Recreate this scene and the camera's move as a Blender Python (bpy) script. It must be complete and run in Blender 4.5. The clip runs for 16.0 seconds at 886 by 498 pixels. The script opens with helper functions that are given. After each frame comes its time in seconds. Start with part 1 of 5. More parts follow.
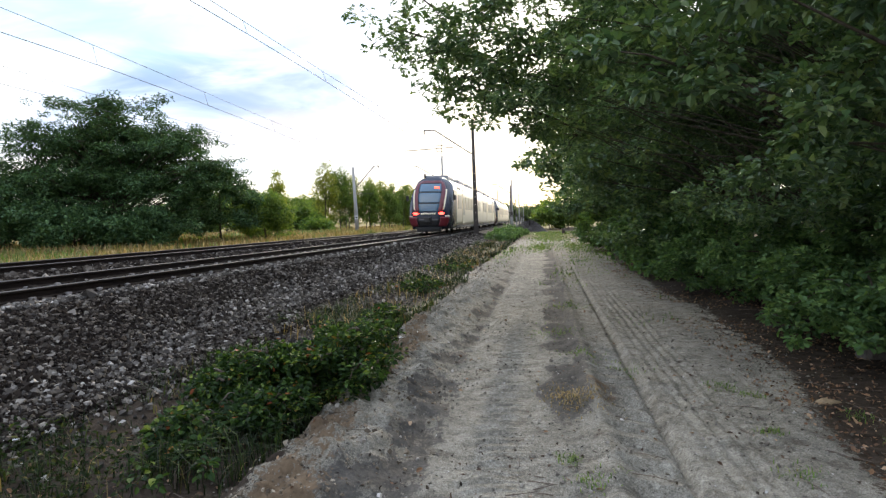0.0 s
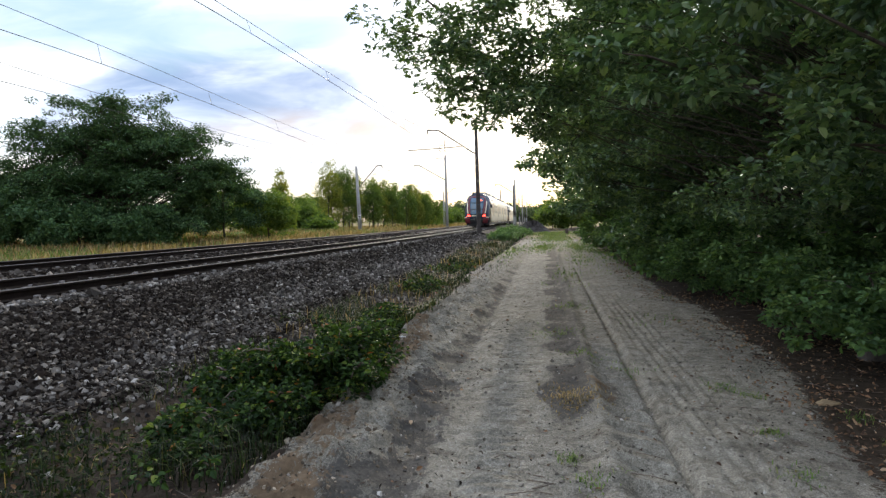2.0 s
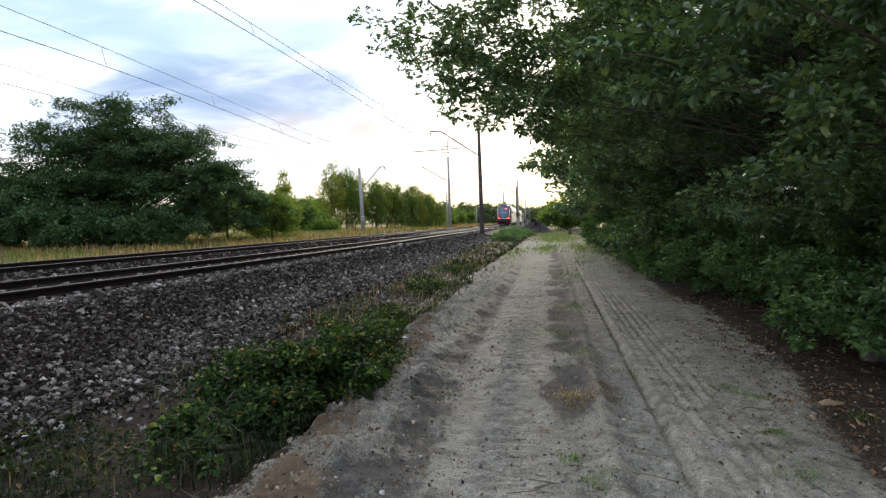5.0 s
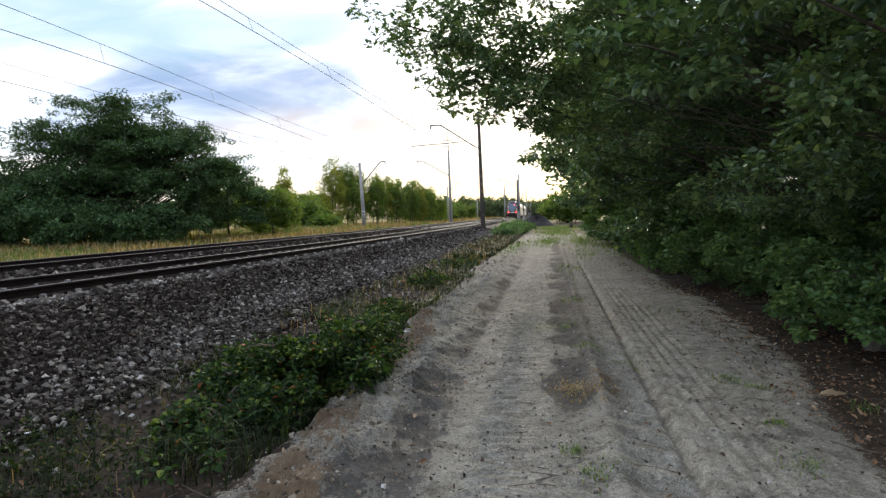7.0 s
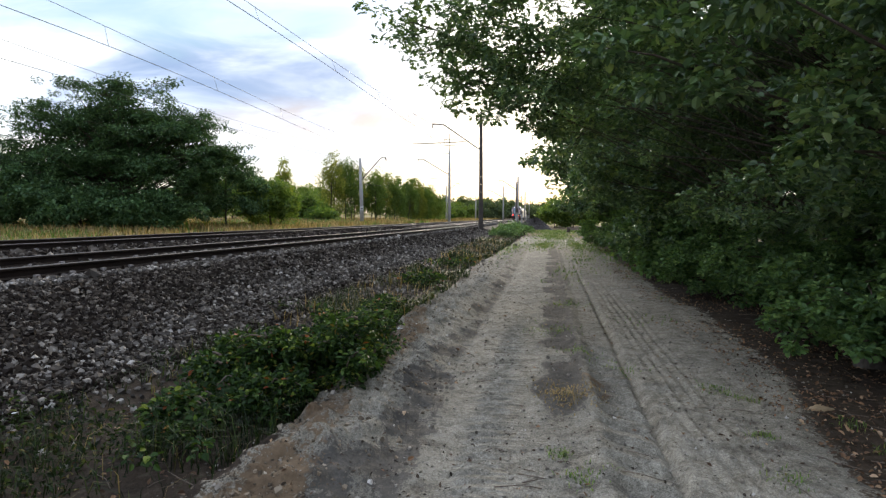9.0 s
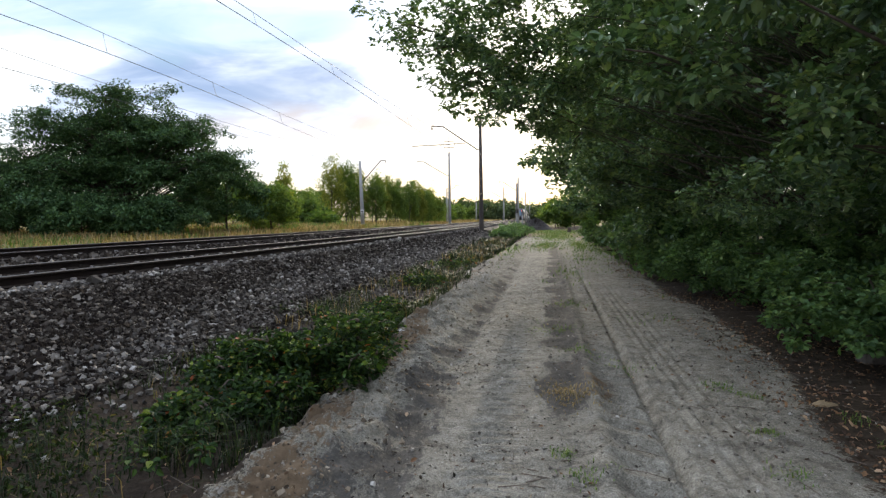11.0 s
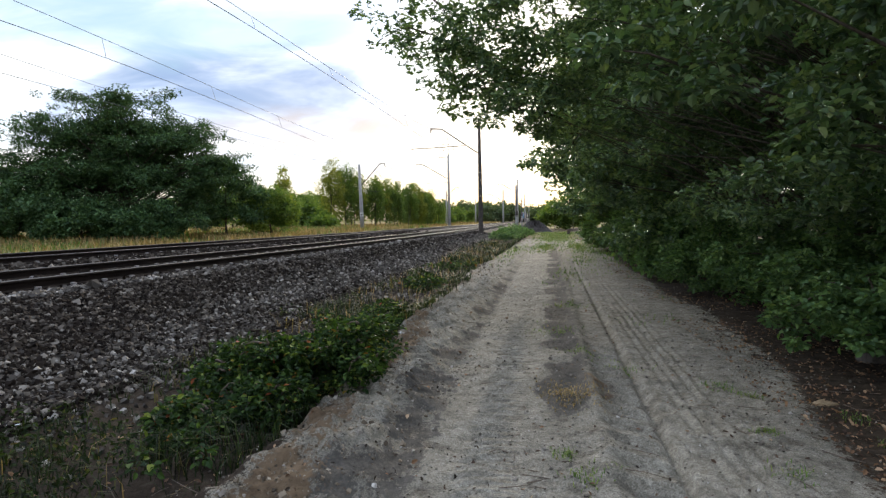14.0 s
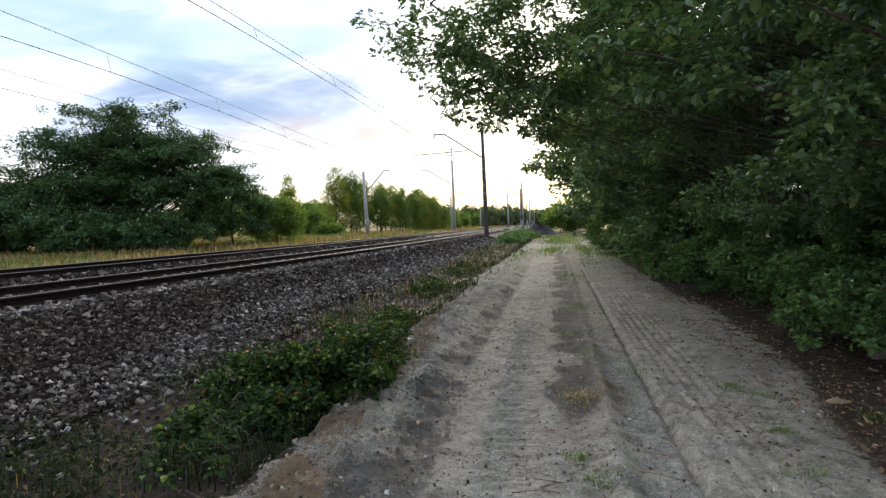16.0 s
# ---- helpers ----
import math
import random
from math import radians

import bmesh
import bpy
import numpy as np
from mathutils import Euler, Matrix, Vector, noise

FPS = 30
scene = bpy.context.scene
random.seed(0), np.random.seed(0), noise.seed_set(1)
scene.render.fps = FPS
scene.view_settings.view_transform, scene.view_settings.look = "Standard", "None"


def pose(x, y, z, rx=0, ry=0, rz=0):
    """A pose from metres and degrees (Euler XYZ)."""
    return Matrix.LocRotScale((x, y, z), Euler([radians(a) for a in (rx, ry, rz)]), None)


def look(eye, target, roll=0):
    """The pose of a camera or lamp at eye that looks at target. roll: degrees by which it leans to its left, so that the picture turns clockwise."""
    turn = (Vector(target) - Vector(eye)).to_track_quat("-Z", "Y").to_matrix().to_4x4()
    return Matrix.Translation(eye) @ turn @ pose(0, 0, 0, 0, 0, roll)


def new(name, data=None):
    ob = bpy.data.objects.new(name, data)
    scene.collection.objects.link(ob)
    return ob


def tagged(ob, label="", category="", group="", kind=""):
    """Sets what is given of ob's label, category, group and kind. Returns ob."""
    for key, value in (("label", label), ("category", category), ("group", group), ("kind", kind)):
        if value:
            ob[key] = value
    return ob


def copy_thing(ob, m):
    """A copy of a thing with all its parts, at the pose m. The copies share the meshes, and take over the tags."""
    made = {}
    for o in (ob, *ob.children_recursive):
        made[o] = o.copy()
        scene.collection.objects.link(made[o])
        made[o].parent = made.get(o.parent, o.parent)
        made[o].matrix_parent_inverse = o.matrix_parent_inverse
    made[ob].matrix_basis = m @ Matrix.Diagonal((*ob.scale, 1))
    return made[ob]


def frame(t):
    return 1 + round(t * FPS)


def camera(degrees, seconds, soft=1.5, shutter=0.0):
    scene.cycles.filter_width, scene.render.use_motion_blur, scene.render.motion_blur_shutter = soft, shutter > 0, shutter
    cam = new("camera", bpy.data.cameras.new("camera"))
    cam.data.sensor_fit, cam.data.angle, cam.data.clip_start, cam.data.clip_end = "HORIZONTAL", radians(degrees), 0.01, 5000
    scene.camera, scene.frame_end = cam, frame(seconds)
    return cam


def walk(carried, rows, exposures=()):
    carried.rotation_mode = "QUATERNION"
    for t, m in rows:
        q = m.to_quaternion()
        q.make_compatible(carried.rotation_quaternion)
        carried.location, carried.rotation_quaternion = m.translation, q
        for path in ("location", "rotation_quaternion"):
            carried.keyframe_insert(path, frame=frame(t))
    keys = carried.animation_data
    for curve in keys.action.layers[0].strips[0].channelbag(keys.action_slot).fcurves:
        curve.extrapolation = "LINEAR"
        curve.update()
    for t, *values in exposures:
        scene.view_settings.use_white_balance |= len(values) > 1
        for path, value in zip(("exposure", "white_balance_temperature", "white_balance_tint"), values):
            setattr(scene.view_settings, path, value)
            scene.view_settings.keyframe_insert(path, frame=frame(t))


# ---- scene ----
LENS = 75.03
cam = camera(LENS, 16.0, soft=1.35)


def aim(x, y, z, tilt, turn, roll):
    """Camera pose: place, tilt up, turn to the left and roll, in degrees."""
    a, b = radians(tilt), radians(turn)
    way = Vector((-math.sin(b) * math.cos(a), math.cos(b) * math.cos(a), math.sin(a)))
    return look((x, y, z), Vector((x, y, z)) + way, roll)


PATH = [
    (0, -0.04, 0.028, 1.574, -2.809, -0.575, -0.891),
    (0.5, -0.037, 0.022, 1.577, -2.781, -0.733, -1.088),
    (1, -0.031, 0.009, 1.575, -2.714, -0.757, -0.862),
    (1.5, -0.03, 0.004, 1.576, -2.721, -0.557, -0.907),
    (2, -0.026, 0.006, 1.578, -2.841, -0.277, -0.678),
    (2.5, -0.022, 0.003, 1.578, -2.888, -0.186, -0.824),
    (3, -0.021, -0, 1.575, -2.809, 0.113, -0.979),
    (3.5, -0.017, -0.006, 1.577, -2.586, 0.12, -0.849),
    (4, -0.018, -0.008, 1.576, -2.638, 0.042, -0.785),
    (6.5, -0.013, -0.005, 1.563, -3.007, -0.004, -0.996),
    (7, -0.007, 0.003, 1.564, -3.272, 0.173, -1.335),
    (7.5, -0.007, 0.006, 1.562, -3.357, 0.101, -1.299),
    (8, -0.008, 0.003, 1.562, -3.434, 0.059, 0.042),
    (8.5, -0.01, 0.003, 1.568, -3.327, -0.074, 0.861),
    (9, -0.009, 0.003, 1.561, -3.369, -0.161, 1.284),
    (11.5, -0.001, 0.005, 1.552, -2.998, -0.032, 0.25),
    (12, -0.001, -0.003, 1.552, -2.836, -0.023, 0.143),
    (12.5, -0, 0, 1.55, -2.86, -0, 0),
    (13, 0.002, -0.001, 1.549, -2.859, -0.017, 0.101),
    (13.5, -0.003, -0.001, 1.549, -2.904, -0.093, 0.155),
    (14, -0, -0.004, 1.546, -2.918, -0.077, 0.057),
    (14.5, -0.002, -0.005, 1.548, -2.971, -0.01, -0.063),
    (15, 0.006, -0.019, 1.556, -2.335, 0.207, -0.463),
    (15.5, -0.001, -0.02, 1.554, -2.304, 0.331, -0.355),
    (16, -0.011, -0.01, 1.547, -2.393, 0.484, -1.245),
]
walk(cam, [(r[0], aim(*r[1:])) for r in PATH], [(0.0, 0.30), (0.25, 0.16), (0.5, 0.02), (1.5, 0.0), (16.0, 0.0)])

# ---- light ----
SUN_TURN, SUN_UP = radians(8), radians(14)
sun_way = Vector((math.sin(SUN_TURN) * math.cos(SUN_UP), math.cos(SUN_TURN) * math.cos(SUN_UP), math.sin(SUN_UP)))
sun_data = bpy.data.lights.new("sun", "SUN")
sun_data.energy, sun_data.angle, sun_data.color = 4.0, radians(24), (1.0, 0.86, 0.66)
sun = new("sun", sun_data)
sun.matrix_world = look((0, 0, 50), Vector((0, 0, 50)) - sun_way)

world = bpy.data.worlds.new("evening_sky")
scene.world = world
world.use_nodes = True
wn, wl = world.node_tree.nodes, world.node_tree.links
wn.clear()


def wnode(kind, **vals):
    n = wn.new(kind)
    for k, v in vals.items():
        n.inputs[k].default_value = v
    return n


sky = wn.new("ShaderNodeTexSky")
sky.sky_type, sky.sun_disc = "NISHITA", False
sky.sun_elevation, sky.sun_rotation = SUN_UP, SUN_TURN
co = wn.new("ShaderNodeTexCoord")
sep = wn.new("ShaderNodeSeparateXYZ")
wl.new(co.outputs["Generated"], sep.inputs[0])
# cloud sheet: the view direction flattened onto a high plane
zup = wn.new("ShaderNodeMath")
zup.operation = "ADD"
zup.inputs[1].default_value = 0.16
zmax = wn.new("ShaderNodeMath")
zmax.operation = "MAXIMUM"
zmax.inputs[1].default_value = 0.05
wl.new(sep.outputs["Z"], zup.inputs[0])
wl.new(zup.outputs[0], zmax.inputs[0])
divs = []
for ax in ("X", "Y"):
    d = wn.new("ShaderNodeMath")
    d.operation = "DIVIDE"
    wl.new(sep.outputs[ax], d.inputs[0])
    wl.new(zmax.outputs[0], d.inputs[1])
    divs.append(d)
plane = wn.new("ShaderNodeCombineXYZ")
wl.new(divs[0].outputs[0], plane.inputs[0])
wl.new(divs[1].outputs[0], plane.inputs[1])
mapn = wn.new("ShaderNodeMapping")
mapn.inputs["Scale"].default_value = (0.55, 1.1, 1)
mapn.inputs["Rotation"].default_value = (0, 0, radians(12))
mapn.inputs["Location"].default_value = (0.35, 0.2, 0)
wl.new(plane.outputs[0], mapn.inputs[0])
clouds = wnode("ShaderNodeTexNoise", Scale=1.0, Detail=5.0, Roughness=0.5, Distortion=0.25)
wl.new(mapn.outputs[0], clouds.inputs["Vector"])
cover = wn.new("ShaderNodeValToRGB")
cover.color_ramp.elements[0].position, cover.color_ramp.elements[1].position = 0.45, 0.66
cover.color_ramp.elements[0].color, cover.color_ramp.elements[1].color = (0.56, 0.68, 0.92, 1), (1.16, 1.15, 1.10, 1)
wl.new(clouds.outputs["Fac"], cover.inputs[0])
# the warm, bright part of the sky round the low sun
dotn = wn.new("ShaderNodeVectorMath")
dotn.operation = "DOT_PRODUCT"
dotn.inputs[1].default_value = Vector((math.sin(radians(12)), math.cos(radians(12)), 0.24)).normalized()
wl.new(co.outputs["Generated"], dotn.inputs[0])
near_sun = wn.new("ShaderNodeMapRange")
near_sun.interpolation_type = "SMOOTHSTEP"
near_sun.inputs[1].default_value, near_sun.inputs[2].default_value = 0.92, 1.0
wl.new(dotn.outputs["Value"], near_sun.inputs[0])
glow = wn.new("ShaderNodeMixRGB")
glow.blend_type = "MIX"
glow.inputs[2].default_value = (1.2, 1.14, 1.05, 1)
gfac = wn.new("ShaderNodeMath")
gfac.operation = "MULTIPLY"
gfac.inputs[1].default_value = 0.75
wl.new(near_sun.outputs[0], gfac.inputs[0])
wl.new(gfac.outputs[0], glow.inputs[0])
wl.new(cover.outputs[0], glow.inputs[1])
# the band over the horizon is warmer still
low = wn.new("ShaderNodeMapRange")
low.interpolation_type = "SMOOTHSTEP"
low.inputs[1].default_value, low.inputs[2].default_value = 0.15, 0.02
wl.new(sep.outputs["Z"], low.inputs[0])


def wmath(op, a, b=0.0):
    n = wn.new("ShaderNodeMath")
    n.operation = op
    for i, v in enumerate((a, b)):
        if isinstance(v, (int, float)):
            n.inputs[i].default_value = v
        else:
            wl.new(v, n.inputs[i])
    return n.outputs[0]


# a long blue-grey cloud bank over the tracks, with a smaller one past it; places as tangents of bearing and height
ahead = wmath("MAXIMUM", sep.outputs["Y"], 0.05)
bearing, climb = wmath("DIVIDE", sep.outputs["X"], ahead), wmath("DIVIDE", sep.outputs["Z"], ahead)
streak_at = wn.new("ShaderNodeCombineXYZ")
wl.new(wmath("MULTIPLY", bearing, 3.2), streak_at.inputs[0])
wl.new(wmath("MULTIPLY", climb, 11.0), streak_at.inputs[1])
streaks = wnode("ShaderNodeTexNoise", Scale=1.15, Detail=5.0, Roughness=0.55, Distortion=0.5)
wl.new(streak_at.outputs[0], streaks.inputs["Vector"])
torn = wmath("MULTIPLY", wmath("SUBTRACT", streaks.outputs["Fac"], 0.5), 4.2)
sky_colour = glow.outputs[0]
for bu, cl, wide, tall, tint, much in ((-0.40, 0.215, 0.42, 0.085, (0.19, 0.29, 0.50, 1), 0.95), (-0.10, 0.165, 0.16, 0.035, (0.36, 0.40, 0.50, 1), 0.5),
                                       (-0.60, 0.36, 0.50, 0.09, (0.34, 0.51, 0.62, 1), 0.75), (-0.25, 0.145, 0.34, 0.045, (0.56, 0.44, 0.38, 1), 0.65)):
    du = wmath("POWER", wmath("ABSOLUTE", wmath("DIVIDE", wmath("SUBTRACT", bearing, bu), wide)), 2.0)
    dc = wmath("POWER", wmath("ABSOLUTE", wmath("DIVIDE", wmath("SUBTRACT", climb, cl), tall)), 2.0)
    inside = wmath("ADD", wmath("SUBTRACT", 1.0, wmath("ADD", du, dc)), torn)
    soft_edge = wn.new("ShaderNodeMapRange")
    soft_edge.interpolation_type = "SMOOTHSTEP"
    soft_edge.inputs[1].default_value, soft_edge.inputs[2].default_value, soft_edge.inputs[4].default_value = -0.3, 1.5, much
    wl.new(inside, soft_edge.inputs[0])
    bank_mix = wn.new("ShaderNodeMixRGB")
    bank_mix.inputs[2].default_value = tint
    wl.new(soft_edge.outputs[0], bank_mix.inputs[0])
    wl.new(sky_colour, bank_mix.inputs[1])
    sky_colour = bank_mix.outputs[0]
band = wn.new("ShaderNodeMixRGB")
band.inputs[2].default_value = (0.70, 0.64, 0.53, 1)
bfac = wn.new("ShaderNodeMath")
bfac.operation = "MULTIPLY"
bfac.inputs[1].default_value = 0.85
wl.new(low.outputs[0], bfac.inputs[0])
wl.new(bfac.outputs[0], band.inputs[0])
wl.new(sky_colour, band.inputs[1])
bg1 = wnode("ShaderNodeBackground", Strength=0.02)
wl.new(sky.outputs[0], bg1.inputs[0])
# an overcast sky grows brighter towards the zenith
zen = wn.new("ShaderNodeMapRange")
zen.interpolation_type = "SMOOTHSTEP"
zen.inputs[1].default_value, zen.inputs[2].default_value = 0.38, 0.95
zen.inputs[3].default_value, zen.inputs[4].default_value = 1.40, 2.3
wl.new(sep.outputs["Z"], zen.inputs[0])
bg2 = wnode("ShaderNodeBackground", Strength=1.0)
wl.new(band.outputs[0], bg2.inputs[0])
# away from the sunset the evening sky is dimmer
dusk = wn.new("ShaderNodeMapRange")
dusk.interpolation_type = "SMOOTHSTEP"
dusk.inputs[1].default_value, dusk.inputs[2].default_value = -1.0, 0.4
dusk.inputs[3].default_value, dusk.inputs[4].default_value = 0.7, 1.0
wl.new(sep.outputs["Y"], dusk.inputs[0])
strength = wn.new("ShaderNodeMath")
strength.operation = "MULTIPLY"
wl.new(zen.outputs[0], strength.inputs[0])
wl.new(dusk.outputs[0], strength.inputs[1])
wl.new(strength.outputs[0], bg2.inputs[1])
addw = wn.new("ShaderNodeAddShader")
outw = wn.new("ShaderNodeOutputWorld")
wl.new(bg1.outputs[0], addw.inputs[0])
wl.new(bg2.outputs[0], addw.inputs[1])
wl.new(addw.outputs[0], outw.inputs[0])


# ---- materials ----
def ramp(nt, fac, stops):
    r = nt.nodes.new("ShaderNodeValToRGB")
    while len(r.color_ramp.elements) < len(stops):
        r.color_ramp.elements.new(0.5)
    for e, (p, c) in zip(r.color_ramp.elements, stops):
        e.position, e.color = p, (*c, 1)
    nt.links.new(fac, r.inputs[0])
    return r.outputs[0]


def noise_out(nt, scale, detail=4.0, rough=0.55, stretch=None):
    n = nt.nodes.new("ShaderNodeTexNoise")
    n.inputs["Scale"].default_value, n.inputs["Detail"].default_value, n.inputs["Roughness"].default_value = scale, detail, rough
    c = nt.nodes.new("ShaderNodeTexCoord")
    if stretch:
        m = nt.nodes.new("ShaderNodeMapping")
        m.inputs["Scale"].default_value = stretch
        nt.links.new(c.outputs["Object"], m.inputs[0])
        nt.links.new(m.outputs[0], n.inputs["Vector"])
    else:
        nt.links.new(c.outputs["Object"], n.inputs["Vector"])
    return n.outputs["Fac"]


def mixc(nt, fac, a, b, mode="MIX"):
    m = nt.nodes.new("ShaderNodeMixRGB")
    m.blend_type = mode
    for i, v in enumerate((fac, a, b)):
        if isinstance(v, (int, float)):
            m.inputs[i].default_value = v
        elif isinstance(v, tuple):
            m.inputs[i].default_value = (*v, 1)
        else:
            nt.links.new(v, m.inputs[i])
    return m.outputs[0]


def calc(nt, op, a, b=0.0):
    m = nt.nodes.new("ShaderNodeMath")
    m.operation = op
    for i, v in enumerate((a, b)):
        if isinstance(v, (int, float)):
            m.inputs[i].default_value = v
        else:
            nt.links.new(v, m.inputs[i])
    return m.outputs[0]


def material(name, rough=0.7, metal=0.0, spec=0.4):
    m = bpy.data.materials.new(name)
    m.use_nodes = True
    b = m.node_tree.nodes["Principled BSDF"]
    b.inputs["Roughness"].default_value, b.inputs["Metallic"].default_value = rough, metal
    b.inputs["Specular IOR Level"].default_value = spec
    return m, m.node_tree, b


def surface(name, dark, light, scale=6.0, rough=0.7, metal=0.0, bump=0.2, fine=40.0, spec=0.4, stretch=None):
    """A worn surface: blotches at one scale, grain at a finer one, and fine relief."""
    m, nt, b = material(name, rough, metal, spec)
    big = noise_out(nt, scale, 4, 0.6, stretch)
    small = noise_out(nt, fine, 3, 0.6)
    c = ramp(nt, big, [(0.3, dark), (0.7, light)])
    c = mixc(nt, 0.35, c, ramp(nt, small, [(0.3, tuple(v * 0.55 for v in dark)), (0.7, tuple(min(1, v * 1.25) for v in light))]))
    nt.links.new(c, b.inputs["Base Color"])
    if bump:
        bp = nt.nodes.new("ShaderNodeBump")
        bp.inputs["Strength"].default_value, bp.inputs["Distance"].default_value = bump, 0.02
        nt.links.new(small, bp.inputs["Height"])
        nt.links.new(bp.outputs[0], b.inputs["Normal"])
    return m


def island_mat(name, stops, rough=0.75, spec=0.3, back=0.0, grain=30.0):
    """Colour by piece, for heaps of stones, blades or leaves in one mesh; back: light let through a leaf."""
    m, nt, b = material(name, rough, 0.0, spec)
    g = nt.nodes.new("ShaderNodeNewGeometry")
    c = ramp(nt, g.outputs["Random Per Island"], stops)
    n = noise_out(nt, grain, 3)
    c = mixc(nt, 0.5, c, ramp(nt, n, [(0.25, (0.45, 0.45, 0.45)), (0.75, (1.35, 1.35, 1.35))]), "MULTIPLY")
    nt.links.new(c, b.inputs["Base Color"])
    if back:
        t = nt.nodes.new("ShaderNodeBsdfTranslucent")
        nt.links.new(mixc(nt, 1.0, c, (1.25, 1.2, 0.5), "MULTIPLY"), t.inputs["Color"])
        mx = nt.nodes.new("ShaderNodeMixShader")
        mx.inputs[0].default_value = back
        out = nt.nodes["Material Output"]
        nt.links.new(b.outputs[0], mx.inputs[1])
        nt.links.new(t.outputs[0], mx.inputs[2])
        nt.links.new(mx.outputs[0], out.inputs[0])
    return m


def glowing(name, color, power):
    m, nt, b = material(name, 0.3)
    b.inputs["Base Color"].default_value = (*color, 1)
    b.inputs["Emission Color"].default_value, b.inputs["Emission Strength"].default_value = (*color, 1), power
    return m


def plain(name, color, rough=0.4, metal=0.0, spec=0.5, dirt=0.25):
    """Painted or moulded surface with light soiling."""
    m, nt, b = material(name, rough, metal, spec)
    n = noise_out(nt, 1.3, 5, 0.65)
    c = mixc(nt, ramp(nt, n, [(0.35, (dirt, dirt, dirt)), (0.75, (0, 0, 0))]), color, tuple(0.55 * v + 0.02 for v in color))
    nt.links.new(c, b.inputs["Base Color"])
    return m


M_RAIL_SIDE = surface("rusty_rail", (0.007, 0.005, 0.004), (0.018, 0.011, 0.008), 9, 0.85, 0.0, 0.3, 40, 0.15)
M_RAIL_TOP = surface("worn_rail_head", (0.025, 0.021, 0.018), (0.07, 0.062, 0.055), 5, 0.6, 0.2, 0.05)
M_SLEEPER = surface("weathered_concrete", (0.13, 0.115, 0.11), (0.26, 0.24, 0.235), 5, 0.85)
M_BALLAST = surface("ballast_bed", (0.014, 0.012, 0.011), (0.065, 0.058, 0.052), 14, 0.95, 0, 0.8, 60, 0.05)
M_STONE = island_mat("crushed_stone", [(0.0, (0.009, 0.007, 0.006)), (0.5, (0.024, 0.0185, 0.015)), (0.76, (0.056, 0.047, 0.039)), (0.92, (0.12, 0.104, 0.089)), (1.0, (0.26, 0.235, 0.205))], 0.95, 0.06)
# rust stain, with the shade below the rail put into the same colour
M_RUST_SHADE_STONE = island_mat("rust_and_shade_stone", [(0.0, (0.006, 0.0045, 0.004)), (0.6, (0.014, 0.010, 0.008)), (0.95, (0.030, 0.022, 0.017)), (1.0, (0.06, 0.05, 0.042))], 0.95, 0.05)
M_GRIT = island_mat("pale_grit", [(0.0, (0.026, 0.022, 0.019)), (0.5, (0.078, 0.068, 0.059)), (0.85, (0.17, 0.153, 0.135)), (1.0, (0.38, 0.355, 0.325))], 0.85, 0.25)
M_PEBBLE = island_mat("sand_pebbles", [(0.0, (0.10, 0.088, 0.074)), (0.5, (0.20, 0.18, 0.155)), (0.9, (0.32, 0.295, 0.26)), (1.0, (0.55, 0.53, 0.50))], 0.85, 0.2)
M_STEEL = surface("dark_mast_steel", (0.035, 0.030, 0.030), (0.10, 0.085, 0.08), 4, 0.65, 0.3)
M_CONCRETE = surface("spun_concrete", (0.24, 0.235, 0.23), (0.42, 0.41, 0.40), 3, 0.85)
M_WIRE = surface("copper_wire", (0.05, 0.05, 0.055), (0.10, 0.10, 0.105), 3, 0.5, 0.6, 0)
M_INSUL = plain("brown_insulator", (0.10, 0.035, 0.02), 0.25)
M_WOODPOLE = surface("grey_pole_wood", (0.05, 0.042, 0.036), (0.15, 0.13, 0.115), 3, 0.85, 0, 0.4, 30, 0.3, (6, 6, 0.5))
M_BARK = surface("bark", (0.035, 0.028, 0.022), (0.11, 0.09, 0.07), 8, 0.9, 0, 0.8, 30, 0.2, (3, 3, 0.6))
M_TWIG = surface("dry_twig", (0.06, 0.045, 0.035), (0.16, 0.125, 0.10), 8, 0.9)
M_PLATE = plain("white_sign_enamel", (0.75, 0.75, 0.73), 0.4)
M_INK = plain("black_paint", (0.02, 0.02, 0.02), 0.5)
M_RUBBLE = surface("dark_earth_heap", (0.014, 0.012, 0.011), (0.045, 0.038, 0.034), 3, 0.95, 0, 0.9, 20)
M_CLOD = island_mat("earth_clods", [(0.0, (0.055, 0.043, 0.031)), (0.5, (0.14, 0.113, 0.083)), (0.85, (0.24, 0.195, 0.145)), (1.0, (0.34, 0.30, 0.24))], 0.95, 0.15)
M_OAK = island_mat("oak_leaves", [(0.0, (0.034, 0.076, 0.036)), (0.5, (0.088, 0.162, 0.066)), (0.85, (0.158, 0.245, 0.098)), (1.0, (0.225, 0.295, 0.12))], 0.38, 0.6, 0.32, 3.0)
M_SHRUB = island_mat("shrub_leaves", [(0.0, (0.048, 0.102, 0.040)), (0.5, (0.10, 0.19, 0.068)), (0.9, (0.16, 0.27, 0.09)), (1.0, (0.22, 0.32, 0.11))], 0.55, 0.3, 0.30, 3.0)
M_LOCUST = island_mat("locust_leaves", [(0.0, (0.033, 0.072, 0.032)), (0.6, (0.062, 0.128, 0.050)), (1.0, (0.115, 0.19, 0.07))], 0.6, 0.25, 0.22, 1.0)
M_THICKET = island_mat("thicket_leaves", [(0.0, (0.06, 0.11, 0.028)), (0.5, (0.11, 0.185, 0.04)), (1.0, (0.19, 0.25, 0.06))], 0.55, 0.35, 0.5, 1.0)
